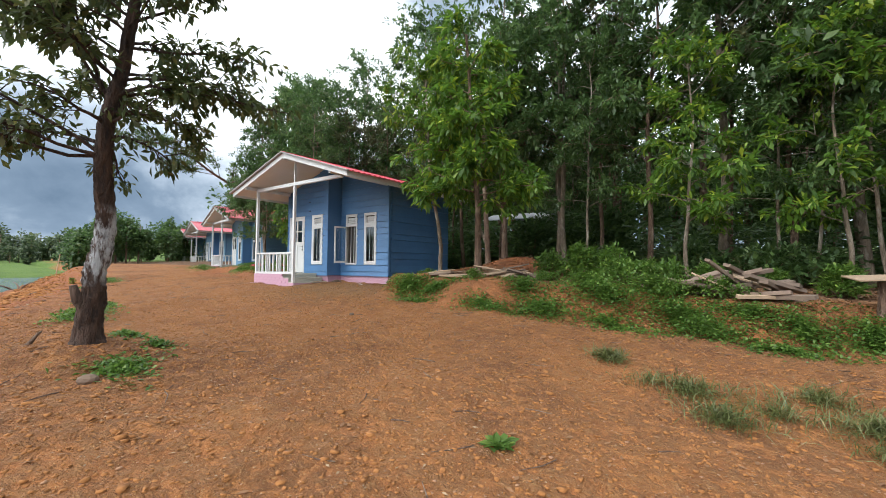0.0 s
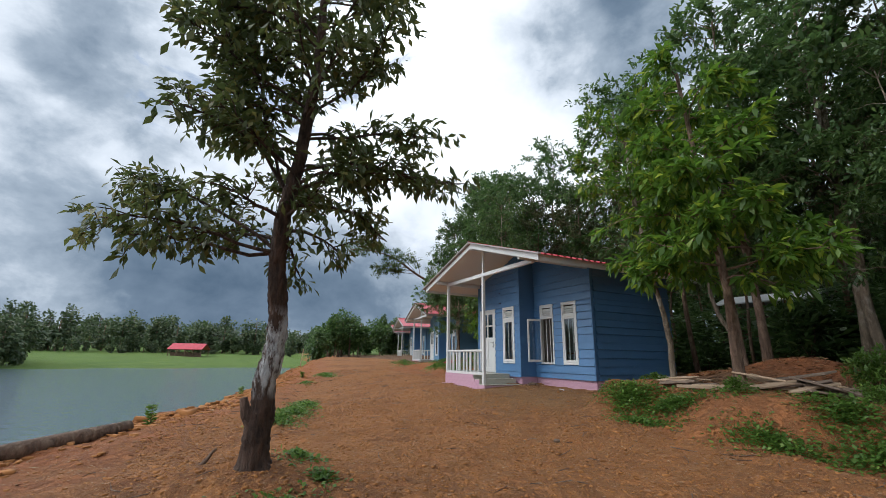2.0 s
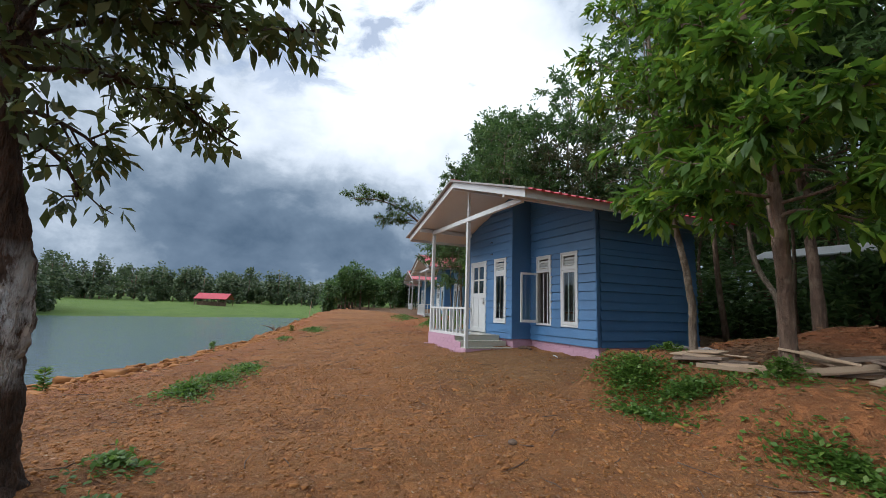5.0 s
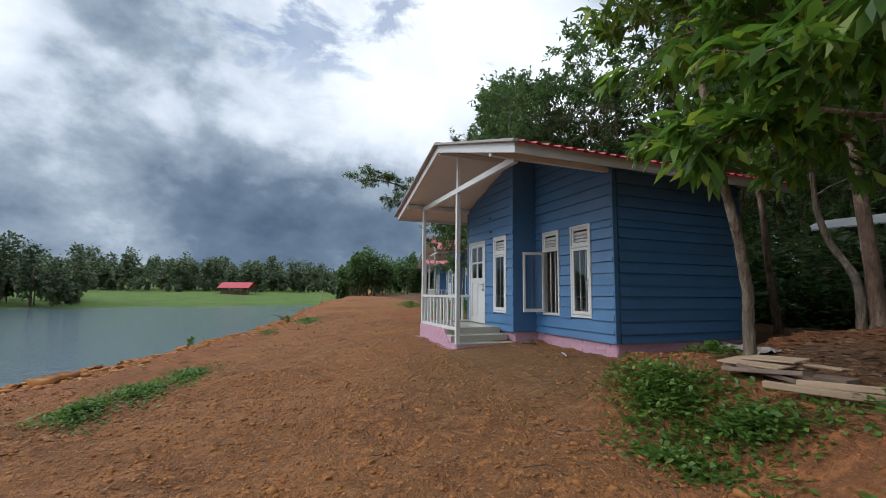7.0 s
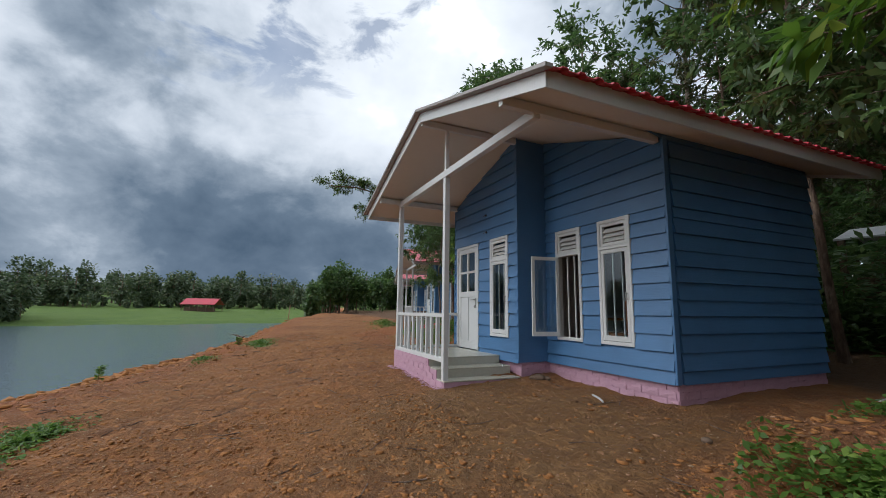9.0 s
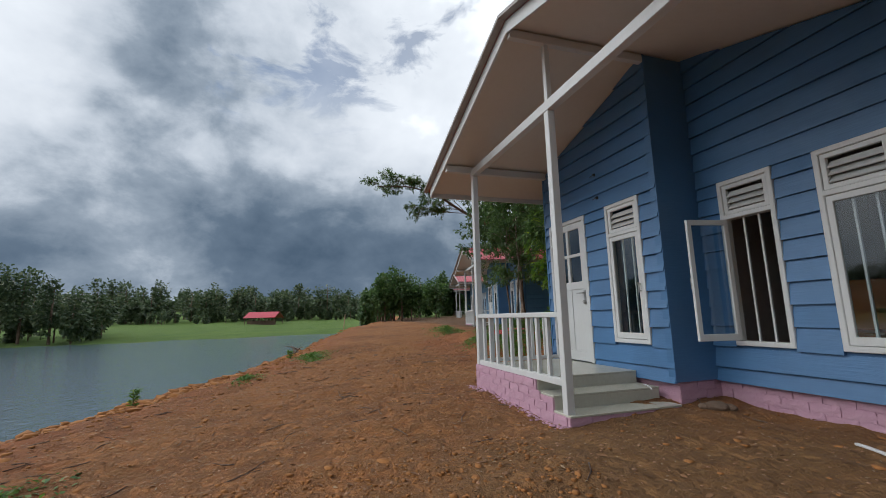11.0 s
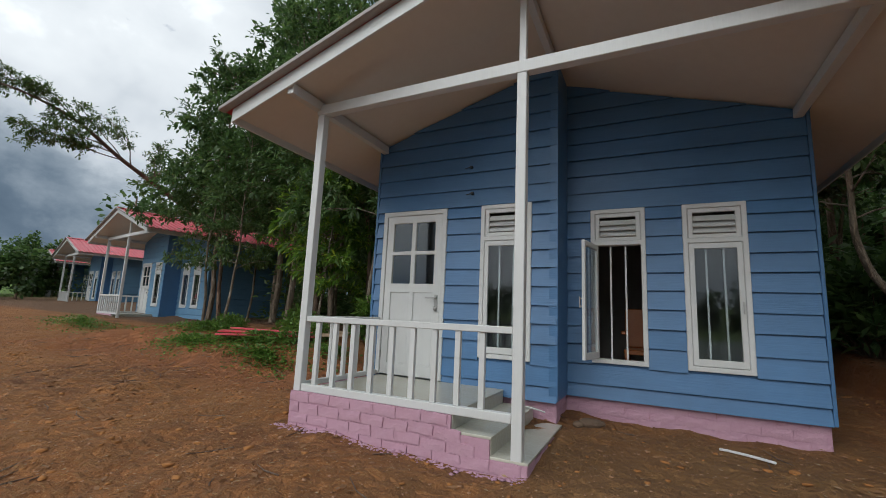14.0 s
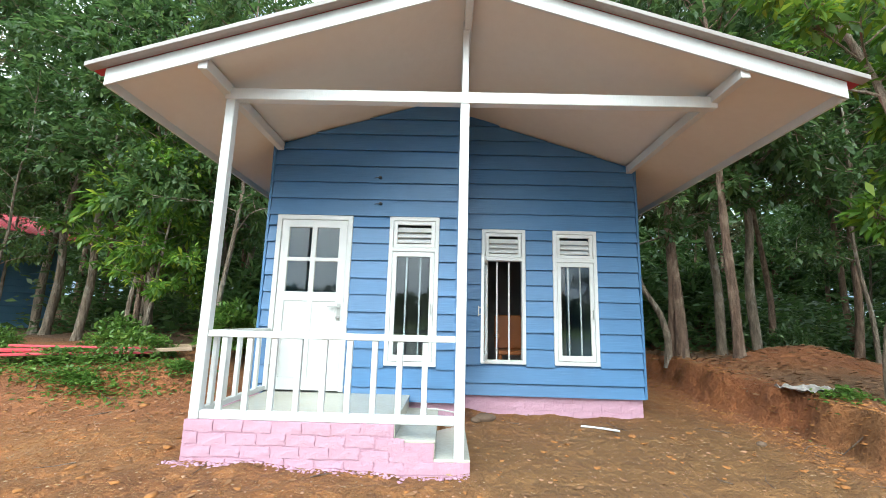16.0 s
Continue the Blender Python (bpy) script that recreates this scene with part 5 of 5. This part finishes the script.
# ---- boards, logs and litter ----
def wooden(name, size, seed, mat):
    """A sawn board with worn, slightly bowed edges; it lies along x, centred."""
    rg = random.Random(seed)
    L, W, T = size
    bm = bmesh.new()
    n = 6
    rings = []
    bow = rg.uniform(-0.02, 0.02)
    for k in range(n + 1):
        x = -L / 2 + L * k / n
        y = bow * math.sin(math.pi * k / n) + rg.uniform(-0.004, 0.004)
        z = 0.3 * bow * math.sin(math.pi * k / n)
        w = W / 2 * (1 + rg.uniform(-0.03, 0.03))
        rings.append([bm.verts.new((x, y + a * w, z + b * T / 2)) for a, b in ((-1, -1), (1, -1), (1, 1), (-1, 1))])
    for a, b in zip(rings, rings[1:]):
        for i in range(4):
            bm.faces.new((a[i], a[(i + 1) % 4], b[(i + 1) % 4], b[i]))
    bm.faces.new(rings[0][::-1])
    bm.faces.new(rings[-1])
    return part(name, bm, mat, None, "", 0.004)


def pile(cx, cy, base, n, size, mat, label, group, seed, spread=0.5, turn=0.0, vary=0.6, slope=0.0):
    """Boards thrown down over one another; each one rests a little higher."""
    rg = random.Random(seed)
    shapes = []
    for k in range(n):
        if k < 3:
            ob = wooden("board", (size[0] * rg.uniform(0.7, 1.1), size[1] * rg.uniform(0.7, 1.2), size[2]), seed * 10 + k, mat)
            tagged(ob, label, "board", group)
            shapes.append(ob)
        x, y = cx + rg.uniform(-spread, spread), cy + rg.uniform(-spread, spread) * 0.6
        z = z_at(x, y) + base + size[2] * (0.5 + k * slope)
        m = pose(x, y, z, rg.uniform(-12, 12) * vary, rg.uniform(-12, 12) * vary, turn + rg.uniform(-40, 40) * vary)
        if k < 3:
            ob.matrix_basis = m
        else:
            copy_thing(shapes[k % 3], m)


pile(-7.4, 10.2, 0.06, 4, (0.68, 0.30, 0.018), BOARD, "pale plywood offcut lying on the earth bank", "boards on the bank", 31, 0.2, 10, 0.5, 1.6)
pile(-7.2, 10.05, 0.0, 5, (0.75, 0.13, 0.04), OLD_BOARD, "weathered grey-brown plank lying on the earth bank", "boards on the bank", 32, 0.28, 8, 0.5, 0.4)
pile(-5.6, 10.5, 0.02, 6, (0.85, 0.34, 0.03), OLD_BOARD, "rough brown slab of wood on the earth bank", "boards on the bank", 33, 0.5, 12, 1.1, 0.9)
pile(-5.9, 10.4, 0.03, 6, (0.75, 0.16, 0.03), BOARD, "pale split slab of wood on the earth bank", "boards on the bank", 40, 0.45, 20, 1.2, 0.9)
pile(-6.3, 9.95, 0.0, 3, (0.95, 0.08, 0.05), BOARD, "pale split pole lying in the weeds", "boards on the bank", 34, 0.5, 15, 0.4, 0.4)
pile(-1.15, 11.0, 0.0, 15, (1.15, 0.15, 0.07), OLD_BOARD, "reddish brown timber in a loose heap", "heap of old timber", 35, 0.55, 30, 1.5, 0.36)
for k, (x, y, up, size, tilt, turn, wood_m) in enumerate(((-1.35, 10.62, 0.42, (0.95, 0.17, 0.05), 36, 40, OLD_BOARD), (-1.55, 10.52, 0.28, (0.8, 0.2, 0.03), 25, 32, BOARD), (-1.0, 10.75, 0.34, (0.6, 0.26, 0.03), 22, 10, BOARD), (-0.75, 10.6, 0.08, (1.1, 0.09, 0.06), 1, 36, BOARD), (-0.7, 11.0, 0.3, (0.9, 0.13, 0.05), -6, 48, OLD_BOARD), (-1.2, 10.9, 0.5, (0.9, 0.12, 0.06), 14, 70, OLD_BOARD))):
    ob = wooden("board", size, 360 + k, wood_m)
    ob.matrix_basis = pose(x, y, z_at(x, y) + up, 12, tilt, turn)
    tagged(ob, "brown plank leaning on the timber heap" if wood_m is OLD_BOARD else "pale plank leaning on the timber heap", "board", "heap of old timber")
pile(-2.2, 11.1, 0.12, 8, (1.6, 0.12, 0.06), OLD_BOARD, "grey branch-like timber among the weeds", "heap of old timber", 37, 0.7, 8, 0.8, 0.3)
pile(-18.3, 11.75, 0.12, 3, (1.9, 0.3, 0.03), RED_BOARD, "red sheet-metal offcut lying on the grass", "offcuts beside the cabin", 38, 0.35, 22, 0.3, 1.2)
pile(-17.7, 11.9, 0.1, 3, (1.7, 0.08, 0.05), BOARD, "pale batten lying on the grass", "offcuts beside the cabin", 39, 0.4, 25, 0.3, 0.6)
sheet = wooden("board", (0.9, 0.6, 0.025), 400, BOARD)
sheet.matrix_basis = pose(0.75, 11.0, z_at(0.75, 11.0) + 0.62, 6, -3, 15)
tagged(sheet, "pale board resting on a stump in the weeds", "board")
stump = new("stump", np_mesh("stump", *tube([(0, 0, -0.1), (0.01, 0, 0.25), (0.0, 0.01, 0.585), (0, 0, 0.59)], [0.14, 0.11, 0.10, 0.002], 10), BARK_BROWN, True))
stump.location = (0.75, 11.0, z_at(0.75, 11.0))
tagged(stump, "brown tree stump among weeds under a board", "stump")

# the log on the bank
rg = np.random.default_rng(9)
pts = np.array([(-9.3, -1.35), (-10.1, -0.65), (-10.8, -0.25), (-11.6, 0.45), (-12.2, 1.1)])
line = np.column_stack([pts, [z_at(x, y) + 0.09 for x, y in pts]])
log = new("log", np_mesh("log", *tube(np.vstack([line, line[-1] + (-0.005, 0.005, 0)]), [0.13, 0.14, 0.12, 0.13, 0.11, 0.003], 11), BARK_BROWN, True))
tagged(log, "barked brown log lying on the clay bank by the water", "log")
# root and sticks on the bank
for k, (x, y, s) in enumerate(((-39.3, 6.4, 1.6), (-34.5, 6.0, 1.0), (-7.9, 2.3, 0.35), (-25.0, 4.6, 0.6))):
    chunks = []
    for q in range(4):
        l3 = limb((0, 0, -0.05), rg.uniform(0, 6.28), s * rg.uniform(0.6, 1.2), rg.uniform(0.1, 1.0), rg, 5, 0.9)
        chunks.append(tube(l3, np.linspace(0.06 * s ** 0.5, 0.012, len(l3)), 5))
    root = new("driftwood", np_mesh("driftwood", *merged(chunks), BARK_BROWN, True))
    root.location = (x, y, z_at(x, y))
    tagged(root, "twisted dark root lying on the clay bank", "driftwood", "roots on the bank")


def conifer_seedling(x, y, h, seed):
    rg2 = np.random.default_rng(seed)
    n = 110
    q = rg2.uniform(0.05, 1, n)
    p = np.stack([rg2.normal(0, 0.012, n), rg2.normal(0, 0.012, n), q * h], 1)
    a = rg2.uniform(0, 6.283, n)
    d = np.stack([np.cos(a), np.sin(a), np.full(n, 0.45)], 1)
    root = new("seedling")
    root.location = (x, y, z_at(x, y))
    tagged(root, "small bright green seedling on the clay bank", "plant", "seedlings on the bank")
    s = new("stem", np_mesh("stem", *tube([(0, 0, -0.03), (0, 0, h * 0.5), (0, 0, h)], [0.012, 0.009, 0.004], 5), BARK_BROWN))
    c = new("foliage", np_mesh("foliage", *leaves(p, d, 0.13, 0.035, rg2), LEAF_BRIGHT))
    s.parent = c.parent = root


for k, (x, y, h) in enumerate(((-12.8, 1.35, 0.40), (-19.9, 3.3, 0.40), (-24.5, 6.2, 0.25))):
    conifer_seedling(x, y, h, 500 + k)
# broad-leaved weed on the track
ob = new("weed", np_mesh("weed", *leaves(np.tile([[-2.56, 4.27, z_at(-2.56, 4.27) + 0.01]], (34, 1)) + rg.normal(0, 0.03, (34, 3)) * (1, 1, 0.2), np.column_stack([rg.normal(0, 1, (34, 2)), rg.uniform(0.1, 0.7, 34)]), 0.15, 0.06, rg), LEAF_WEED))
tagged(ob, "small leafy weed growing on the bare track", "weed")


def lumps(n, where, size, seed, mat, name, label, flat=0.6):
    """Many small stones or clods in one mesh, half sunk into the ground."""
    rg2 = np.random.default_rng(seed)
    x, y = where(rg2, n)
    s = size * rg2.lognormal(0, 0.35, n)
    base = np.array([(1, 0, 0), (0, 1, 0), (-1, 0, 0), (0, -1, 0), (0.72, 0.72, 0.5), (-0.72, 0.72, 0.5), (-0.72, -0.72, 0.5), (0.72, -0.72, 0.5)], float)
    v = base[None] * (1 + rg2.normal(0, 0.2, (n, 8, 1)))
    a = rg2.uniform(0, 6.283, n)
    c, t = np.cos(a)[:, None], np.sin(a)[:, None]
    q = rg2.uniform(0.55, 1.0, n)[:, None]
    vx, vy = v[..., 0], v[..., 1] * q
    out = np.stack([x[:, None] + (vx * c - vy * t) * s[:, None], y[:, None] + (vx * t + vy * c) * s[:, None], ground(x, y)[:, None] + (v[..., 2] * 1.3 - 0.1) * s[:, None] * flat], -1)
    f1 = np.array([(0, 1, 5, 4), (1, 2, 6, 5), (2, 3, 7, 6), (3, 0, 4, 7), (4, 5, 6, 7)])
    f = (f1[None] + (np.arange(n) * 8)[:, None, None]).reshape(-1, 4)
    tagged(new(name, np_mesh(name, out.reshape(-1, 3), f, mat)), label, name, kind="stuff")


def on_track(rg2, n):
    x = rg2.uniform(-24, 2, n)
    y = rg2.uniform(0, 1, n)
    return x, np.clip(shore(x), -4, 20) + 1.0 + y * (10.2 - shore(x))


def near_track(rg2, n):
    x = rg2.uniform(-13, 0.5, n)
    return x, 1.5 + rg2.uniform(0, 1, n) * 7.2


def in_wood(rg2, n):
    return rg2.uniform(-8.7, 3, n), rg2.uniform(10.6, 17, n)


def porch_foot(rg2, n):
    return HOME[0] + rg2.uniform(-2.4, 0.05, n), HOME[1] - 0.07 - np.abs(rg2.normal(0, 0.035, n))


def on_bank(rg2, n):
    x = rg2.uniform(-40, -8, n)
    return x, shore(x) + np.abs(rg2.normal(0.7, 0.9, n))


def on_edge(rg2, n):
    x = rg2.uniform(-30, -6, n)
    return x, shore(x) + np.abs(rg2.normal(0.3, 0.8, n))


def on_cut(rg2, n):
    y = rg2.uniform(9.2, 15, n)
    return -8.9 + rg2.normal(0, 0.35, n), y


CLOD = painted("clay_clod", (0.360, 0.151, 0.042), (0.232, 0.093, 0.028), 0.6, 0.95, (1, 1, 1), 6.0)
PEBBLE = painted("pebble", (0.42, 0.23, 0.125), (0.27, 0.13, 0.065), 0.6, 0.9, (1, 1, 1), 8.0)
CHIP = painted("wood_chip", (0.40, 0.27, 0.15), (0.24, 0.15, 0.08), 0.6, 0.85, (1, 1, 1), 8.0)
lumps(16000, on_track, 0.009, 601, PEBBLE, "gravel", "small reddish pebbles scattered on the clay")
lumps(16000, near_track, 0.014, 606, CLOD, "clods", "crumbs of dry clay all over the track", 0.9)
lumps(3000, on_track, 0.022, 602, CLOD, "clods", "lumps of red clay lying on the track")
lumps(2600, on_bank, 0.06, 603, CLOD, "clods", "broken clods of orange clay along the water")
lumps(2800, on_edge, 0.065, 605, CLOD, "clods", "large broken clods of clay at the water's edge", 0.8)
lumps(1500, on_cut, 0.016, 604, CLOD, "clods", "crumbled clay at the foot of the cut bank")


def litter(n, where, seed, length, width, mat, name, label):
    rg2 = np.random.default_rng(seed)
    x, y = where(rg2, n)
    p = np.stack([x, y, ground(x, y) + 0.008], 1)
    a = rg2.uniform(0, 6.283, n)
    d = np.stack([np.cos(a), np.sin(a), rg2.uniform(-0.02, 0.18, n)], 1)
    tagged(new(name, np_mesh(name, *leaves(p, d, length, width, rg2, 0.05), mat)), label, name, kind="stuff")


litter(9000, on_track, 611, 0.028, 0.012, CHIP, "wood_chips", "pale chips and dry leaves strewn on the clay")
litter(1800, on_track, 615, 0.055, 0.017, CHIP, "wood_chips", "longer pale splinters strewn on the clay")
lumps(420, porch_foot, 0.013, 607, PINK, "mortar_crumbs", "pink painted mortar crumbs along the porch foot", 0.6)
litter(420, on_bank, 614, 0.17, 0.05, CHIP, "wood_chips", "pale splinters of wood lying on the clay bank")
DRY = painted("dry_leaf", (0.27, 0.135, 0.06), (0.15, 0.07, 0.03), 0.6, 0.9, (1, 1, 1), 8.0)
litter(3200, on_track, 612, 0.08, 0.032, DRY, "dry_leaves", "brown dry leaves strewn on the clay")
litter(7000, in_wood, 616, 0.11, 0.045, DRY, "dry_leaves", "brown fallen leaves under the trees")
rg2 = np.random.default_rng(613)
chunks = []
xs, ys = on_track(rg2, 420)
for x, y in zip(xs, ys):
    a, L = rg2.uniform(0, 6.28), rg2.uniform(0.1, 0.4)
    p = np.array([(x + math.cos(a + b) * L * q, y + math.sin(a + b) * L * q) for q, b in ((0, 0), (0.5, 0.15), (1, 0))])
    chunks.append(tube(np.column_stack([p, ground(p[:, 0], p[:, 1]) + 0.006]), [0.006, 0.006, 0.003], 4))
tagged(new("twigs", np_mesh("twigs", *merged(chunks), BARK_BROWN)), "thin dry twigs scattered over the clay", "twigs", kind="stuff")

# the stones by the step, and a white batten on the ground
for k, (x, y, r) in enumerate(((-12.50, 10.66, 0.085), (-12.60, 10.62, 0.06), (-12.44, 10.74, 0.06), (-7.35, 6.9, 0.05), (-9.6, 10.3, 0.05), (-6.3, 2.55, 0.09))):
    bm = bmesh.new()
    bmesh.ops.create_icosphere(bm, subdivisions=2, radius=r)
    rr = random.Random(k)
    sx, sy = rr.uniform(0.9, 1.5), rr.uniform(0.8, 1.1)
    for v in bm.verts:
        f = 1 + 0.14 * noise.noise(v.co * (5 / r * 0.05) + Vector((k, 0, 0)))
        v.co = Vector((v.co.x * sx * f, v.co.y * sy * f, v.co.z * 0.62 * f))
    ob = part("stone", bm, STONE)
    ob.location = (x, y, z_at(x, y) + r * 0.35)
    tagged(ob, "rounded brown stone lying on the clay", "stone", "stones on the ground")
ob = wooden("batten", (0.42, 0.025, 0.02), 77, WHITE)
ob.matrix_basis = pose(-11.2, 10.58, z_at(-11.2, 10.58) + 0.012, 0, 0, -28)
tagged(ob, "short white painted batten lying on the clay", "batten")
pole = wooden("pole", (1.9, 0.05, 0.05), 79, BOARD)
pole.matrix_basis = pose(-44, 9.4, z_at(-44, 9.4) + 0.85, 0, -78, 20)
tagged(pole, "thin pale pole stuck upright in the bank", "pole")
ob = wooden("batten", (0.34, 0.014, 0.014), 78, WHITE)
ob.matrix_basis = pose(-13.0, 10.30, 0.277, 0, 0, -30)
tagged(ob, "short white painted batten lying on the porch step", "batten")
# crumpled plastic sheet on the cut bank
bm = bmesh.new()
bmesh.ops.create_grid(bm, x_segments=14, y_segments=9, size=0.5)
for v in bm.verts:
    v.co = Vector((v.co.x * 0.62, v.co.y * 0.42, 0.05 + 0.07 * noise.noise(v.co * 6.0)))
ob = part("plastic_sheet", bm, FLASHING)
ob.location = (-8.35, 11.1, z_at(-8.35, 11.1) - 0.01)
tagged(ob, "crumpled grey plastic sheet lying on the bank", "plastic sheet")

# a wooden armchair inside the room, seen through the open casement
chair = new("armchair")
chair.location = (HOME[0] + 0.86, HOME[1] + 2.75, 0.40)
tagged(chair, "varnished orange-brown wooden armchair standing inside", "chair")
boxed("seat", [(-0.28, 0.28, -0.26, 0.26, 0.38, 0.44)], ORANGE_WOOD, chair, 0.01)
boxed("backrest", [(-0.28, 0.28, 0.22, 0.27, 0.442, 0.95)], ORANGE_WOOD, chair, 0.015)
for sx in (-1, 1):
    boxed("armrest", [(sx * 0.28 - 0.03, sx * 0.28 + 0.03, -0.26, 0.218, 0.62, 0.66)], ORANGE_WOOD, chair, 0.008)
    for yy in (-0.23, 0.23):
        boxed("leg", [(sx * 0.25 - 0.025, sx * 0.25 + 0.025, yy - 0.025, yy + 0.025, 0, 0.379)], ORANGE_WOOD, chair, 0.005)
# hooks and cable left on the wall over the door
for x, z in ((-1.02, 2.95), (-1.0, 2.62)):
    bm = bmesh.new()
    bmesh.ops.create_cone(bm, segments=8, radius1=0.022, radius2=0.015, depth=0.03, cap_ends=True, matrix=pose(HOME[0] + x, HOME[1] + 1.27, z, 90, 0, 0))
    bar(bm, (HOME[0] + x, HOME[1] + 1.265, z), (HOME[0] + x - 0.07, HOME[1] + 1.255, z - 0.015), 0.008, 0.008)
    tagged(part("lamp_cable", bm, DARK), "loose black lamp cable end on the blue wall", "cable", "cable ends on the wall")


# ---- distance ----
def shed(x, y, z, length, depth, high, rise, roof_m, turn, label):
    root = new("shed")
    root.matrix_basis = pose(x, y, z, 0, 0, turn)
    tagged(root, label, "shed")
    for sg in (-1, 1):
        bm = bmesh.new()
        vs = [bm.verts.new((px, sg * py, pz)) for px, py, pz in ((-length / 2, 0, high + rise), (length / 2, 0, high + rise), (length / 2, depth / 2, high), (-length / 2, depth / 2, high),
                                                                 (-length / 2, 0, high + rise - 0.05), (length / 2, 0, high + rise - 0.05), (length / 2, depth / 2, high - 0.05), (-length / 2, depth / 2, high - 0.05))]
        for f in ((0, 1, 2, 3), (7, 6, 5, 4), (0, 4, 5, 1), (1, 5, 6, 2), (2, 6, 7, 3), (3, 7, 4, 0)):
            bm.faces.new([vs[i] for i in f])
        part("roof", bm, roof_m, root)
    for k in range(5):
        for sg in (-1, 1):
            px = -length * 0.46 + length * 0.92 * k / 4
            boxed("post", [(px - 0.07, px + 0.07, sg * depth * 0.46 - 0.07, sg * depth * 0.46 + 0.07, -0.5, high)], BARK_BROWN, root, 0)
    boxed("wall", [(-length * 0.45, length * 0.45, -depth * 0.3, -depth * 0.28, 0, high * 0.6)], BARK_BROWN, root, 0)


shed(-113, -3, z_at(-113, -3) - 0.3, 6.8, 6, 1.6, 1.3, RED_ROOF, 75, "open shed with a red roof across the lake")
shed(-11.3, 22.3, z_at(-11.3, 22.3), 3.6, 2.4, 2.6, 0.40, GREY_ROOF, 4, "open shed with a pale metal roof in the wood")


def wood_mass(n, where, seed, h0, h1, per, leaf, mat, name, label):
    """Crowns and stems of a wood far off, in one mesh."""
    rg3 = np.random.default_rng(seed)
    P, D, stems = [], [], []
    x, y = where(rg3, n)
    z = ground(x, y)
    for a, b, c in zip(x, y, z):
        h = rg3.uniform(h0, h1)
        w = h * rg3.uniform(0.22, 0.38)
        clumps = int(rg3.integers(7, 13))
        mid = rg3.normal(0, 1, (clumps, 3))
        mid *= (0.72 * rg3.uniform(0.3, 1.0, (clumps, 1)) ** 0.5) / np.linalg.norm(mid, axis=1, keepdims=True)
        q = rg3.normal(0, 1, (per, 3))
        q *= rg3.uniform(0.6, 1.0, (per, 1)) / np.linalg.norm(q, axis=1, keepdims=True)
        q = mid[rg3.integers(0, clumps, per)] + q * rg3.uniform(0.28, 0.5, clumps)[rg3.integers(0, clumps, per)][:, None]
        lift = rg3.uniform(0.47, 0.58)
        P.append(q * (w, w, h * (1.0 - lift)) + (a, b, c + h * lift))
        D.append(q + rg3.normal(0, 0.6, (per, 3)) - (0, 0, 0.2))
        stems.append(tube(np.array([(a, b, c - 0.3), (a + 0.1, b, c + h * 0.4), (a, b, c + h * 0.8)]), [h * 0.02, h * 0.016, h * 0.006], 4))
    tagged(new(name, np_mesh(name, *leaves(np.concatenate(P), np.concatenate(D), leaf, leaf * 0.75, rg3), mat)), label, "wood", kind="stuff")
    tagged(new(name + "_stems", np_mesh(name + "_stems", *merged(stems), BARK_BROWN)), "thin stems of the " + label, "wood", kind="stuff")


def ring(a0, a1, r0, r1):
    def where(rg3, n):
        a, r = np.radians(rg3.uniform(a0, a1, n)), rg3.uniform(r0, r1, n)
        return -8 - np.cos(a) * r, 5 + np.sin(a) * r
    return where


# angles from the way along the lake: positive towards the cabins
wood_mass(170, ring(-34, 16, 122, 160), 701, 3.0, 11.0, 620, 0.72, LEAF_FAR, "far_wood", "mixed wood on the far side of the lake")
wood_mass(60, ring(-34, 14, 116, 124), 702, 2, 4, 420, 0.4, LEAF_FAR, "far_scrub", "low scrub in front of the far wood")
wood_mass(60, ring(-46, -19, 66, 84), 703, 3.5, 9, 1200, 0.42, LEAF_FAR, "near_wood", "mixed wood on the lake's near arm")
wood_mass(90, ring(-140, -46, 90, 140), 704, 7, 11, 220, 1.4, LEAF_FAR, "far_wood", "mixed wood on the far side of the lake")
wood_mass(170, ring(-36, 24, 230, 420), 705, 8, 13, 90, 2.2, LEAF_FAR, "hill_wood", "trees on the far hills")
wood_mass(40, ring(9, 21, 40, 60), 706, 3.2, 5.8, 1000, 0.31, LEAF_FOREST, "track_wood", "bushy trees beside the end of the track")


def deep_wood(rg3, n):
    return rg3.uniform(-60, 22, n), rg3.uniform(27, 46, n)


wood_mass(140, deep_wood, 707, 8, 12, 330, 0.62, LEAF_FOREST, "deep_wood", "dense dark wood behind the cabins")


def side_wood(rg3, n):
    return rg3.uniform(8, 30, n), rg3.uniform(15, 30, n)


wood_mass(32, side_wood, 708, 7, 11, 380, 0.5, LEAF_FOREST, "side_wood", "dense wood at the near end of the track")


def thicket(x0, x1, y0, y1, z1, n, seed):
    rg3 = np.random.default_rng(seed)
    x, y = rg3.uniform(x0, x1, n), rg3.uniform(y0, y1, n)
    z = ground(x, y) + rg3.uniform(0, 1, n) ** 1.5 * z1
    d = rg3.normal(0, 1, (n, 3))
    d[:, 2] = np.abs(d[:, 2]) * 0.4
    tagged(new("thicket", np_mesh("thicket", *leaves(np.stack([x, y, z], 1), d, 0.3, 0.13, rg3), LEAF_FOREST)), "dense undergrowth deep in the wood", "undergrowth", kind="stuff")


thicket(-62, 20, 22, 31, 4.4, 38000, 801)
thicket(-8, 8, 16, 22, 1.6, 9000, 802)
thicket(-15, -6, 17.5, 21, 2.3, 7000, 804)
thicket(-24, -16, 16, 22, 1.8, 5000, 803)
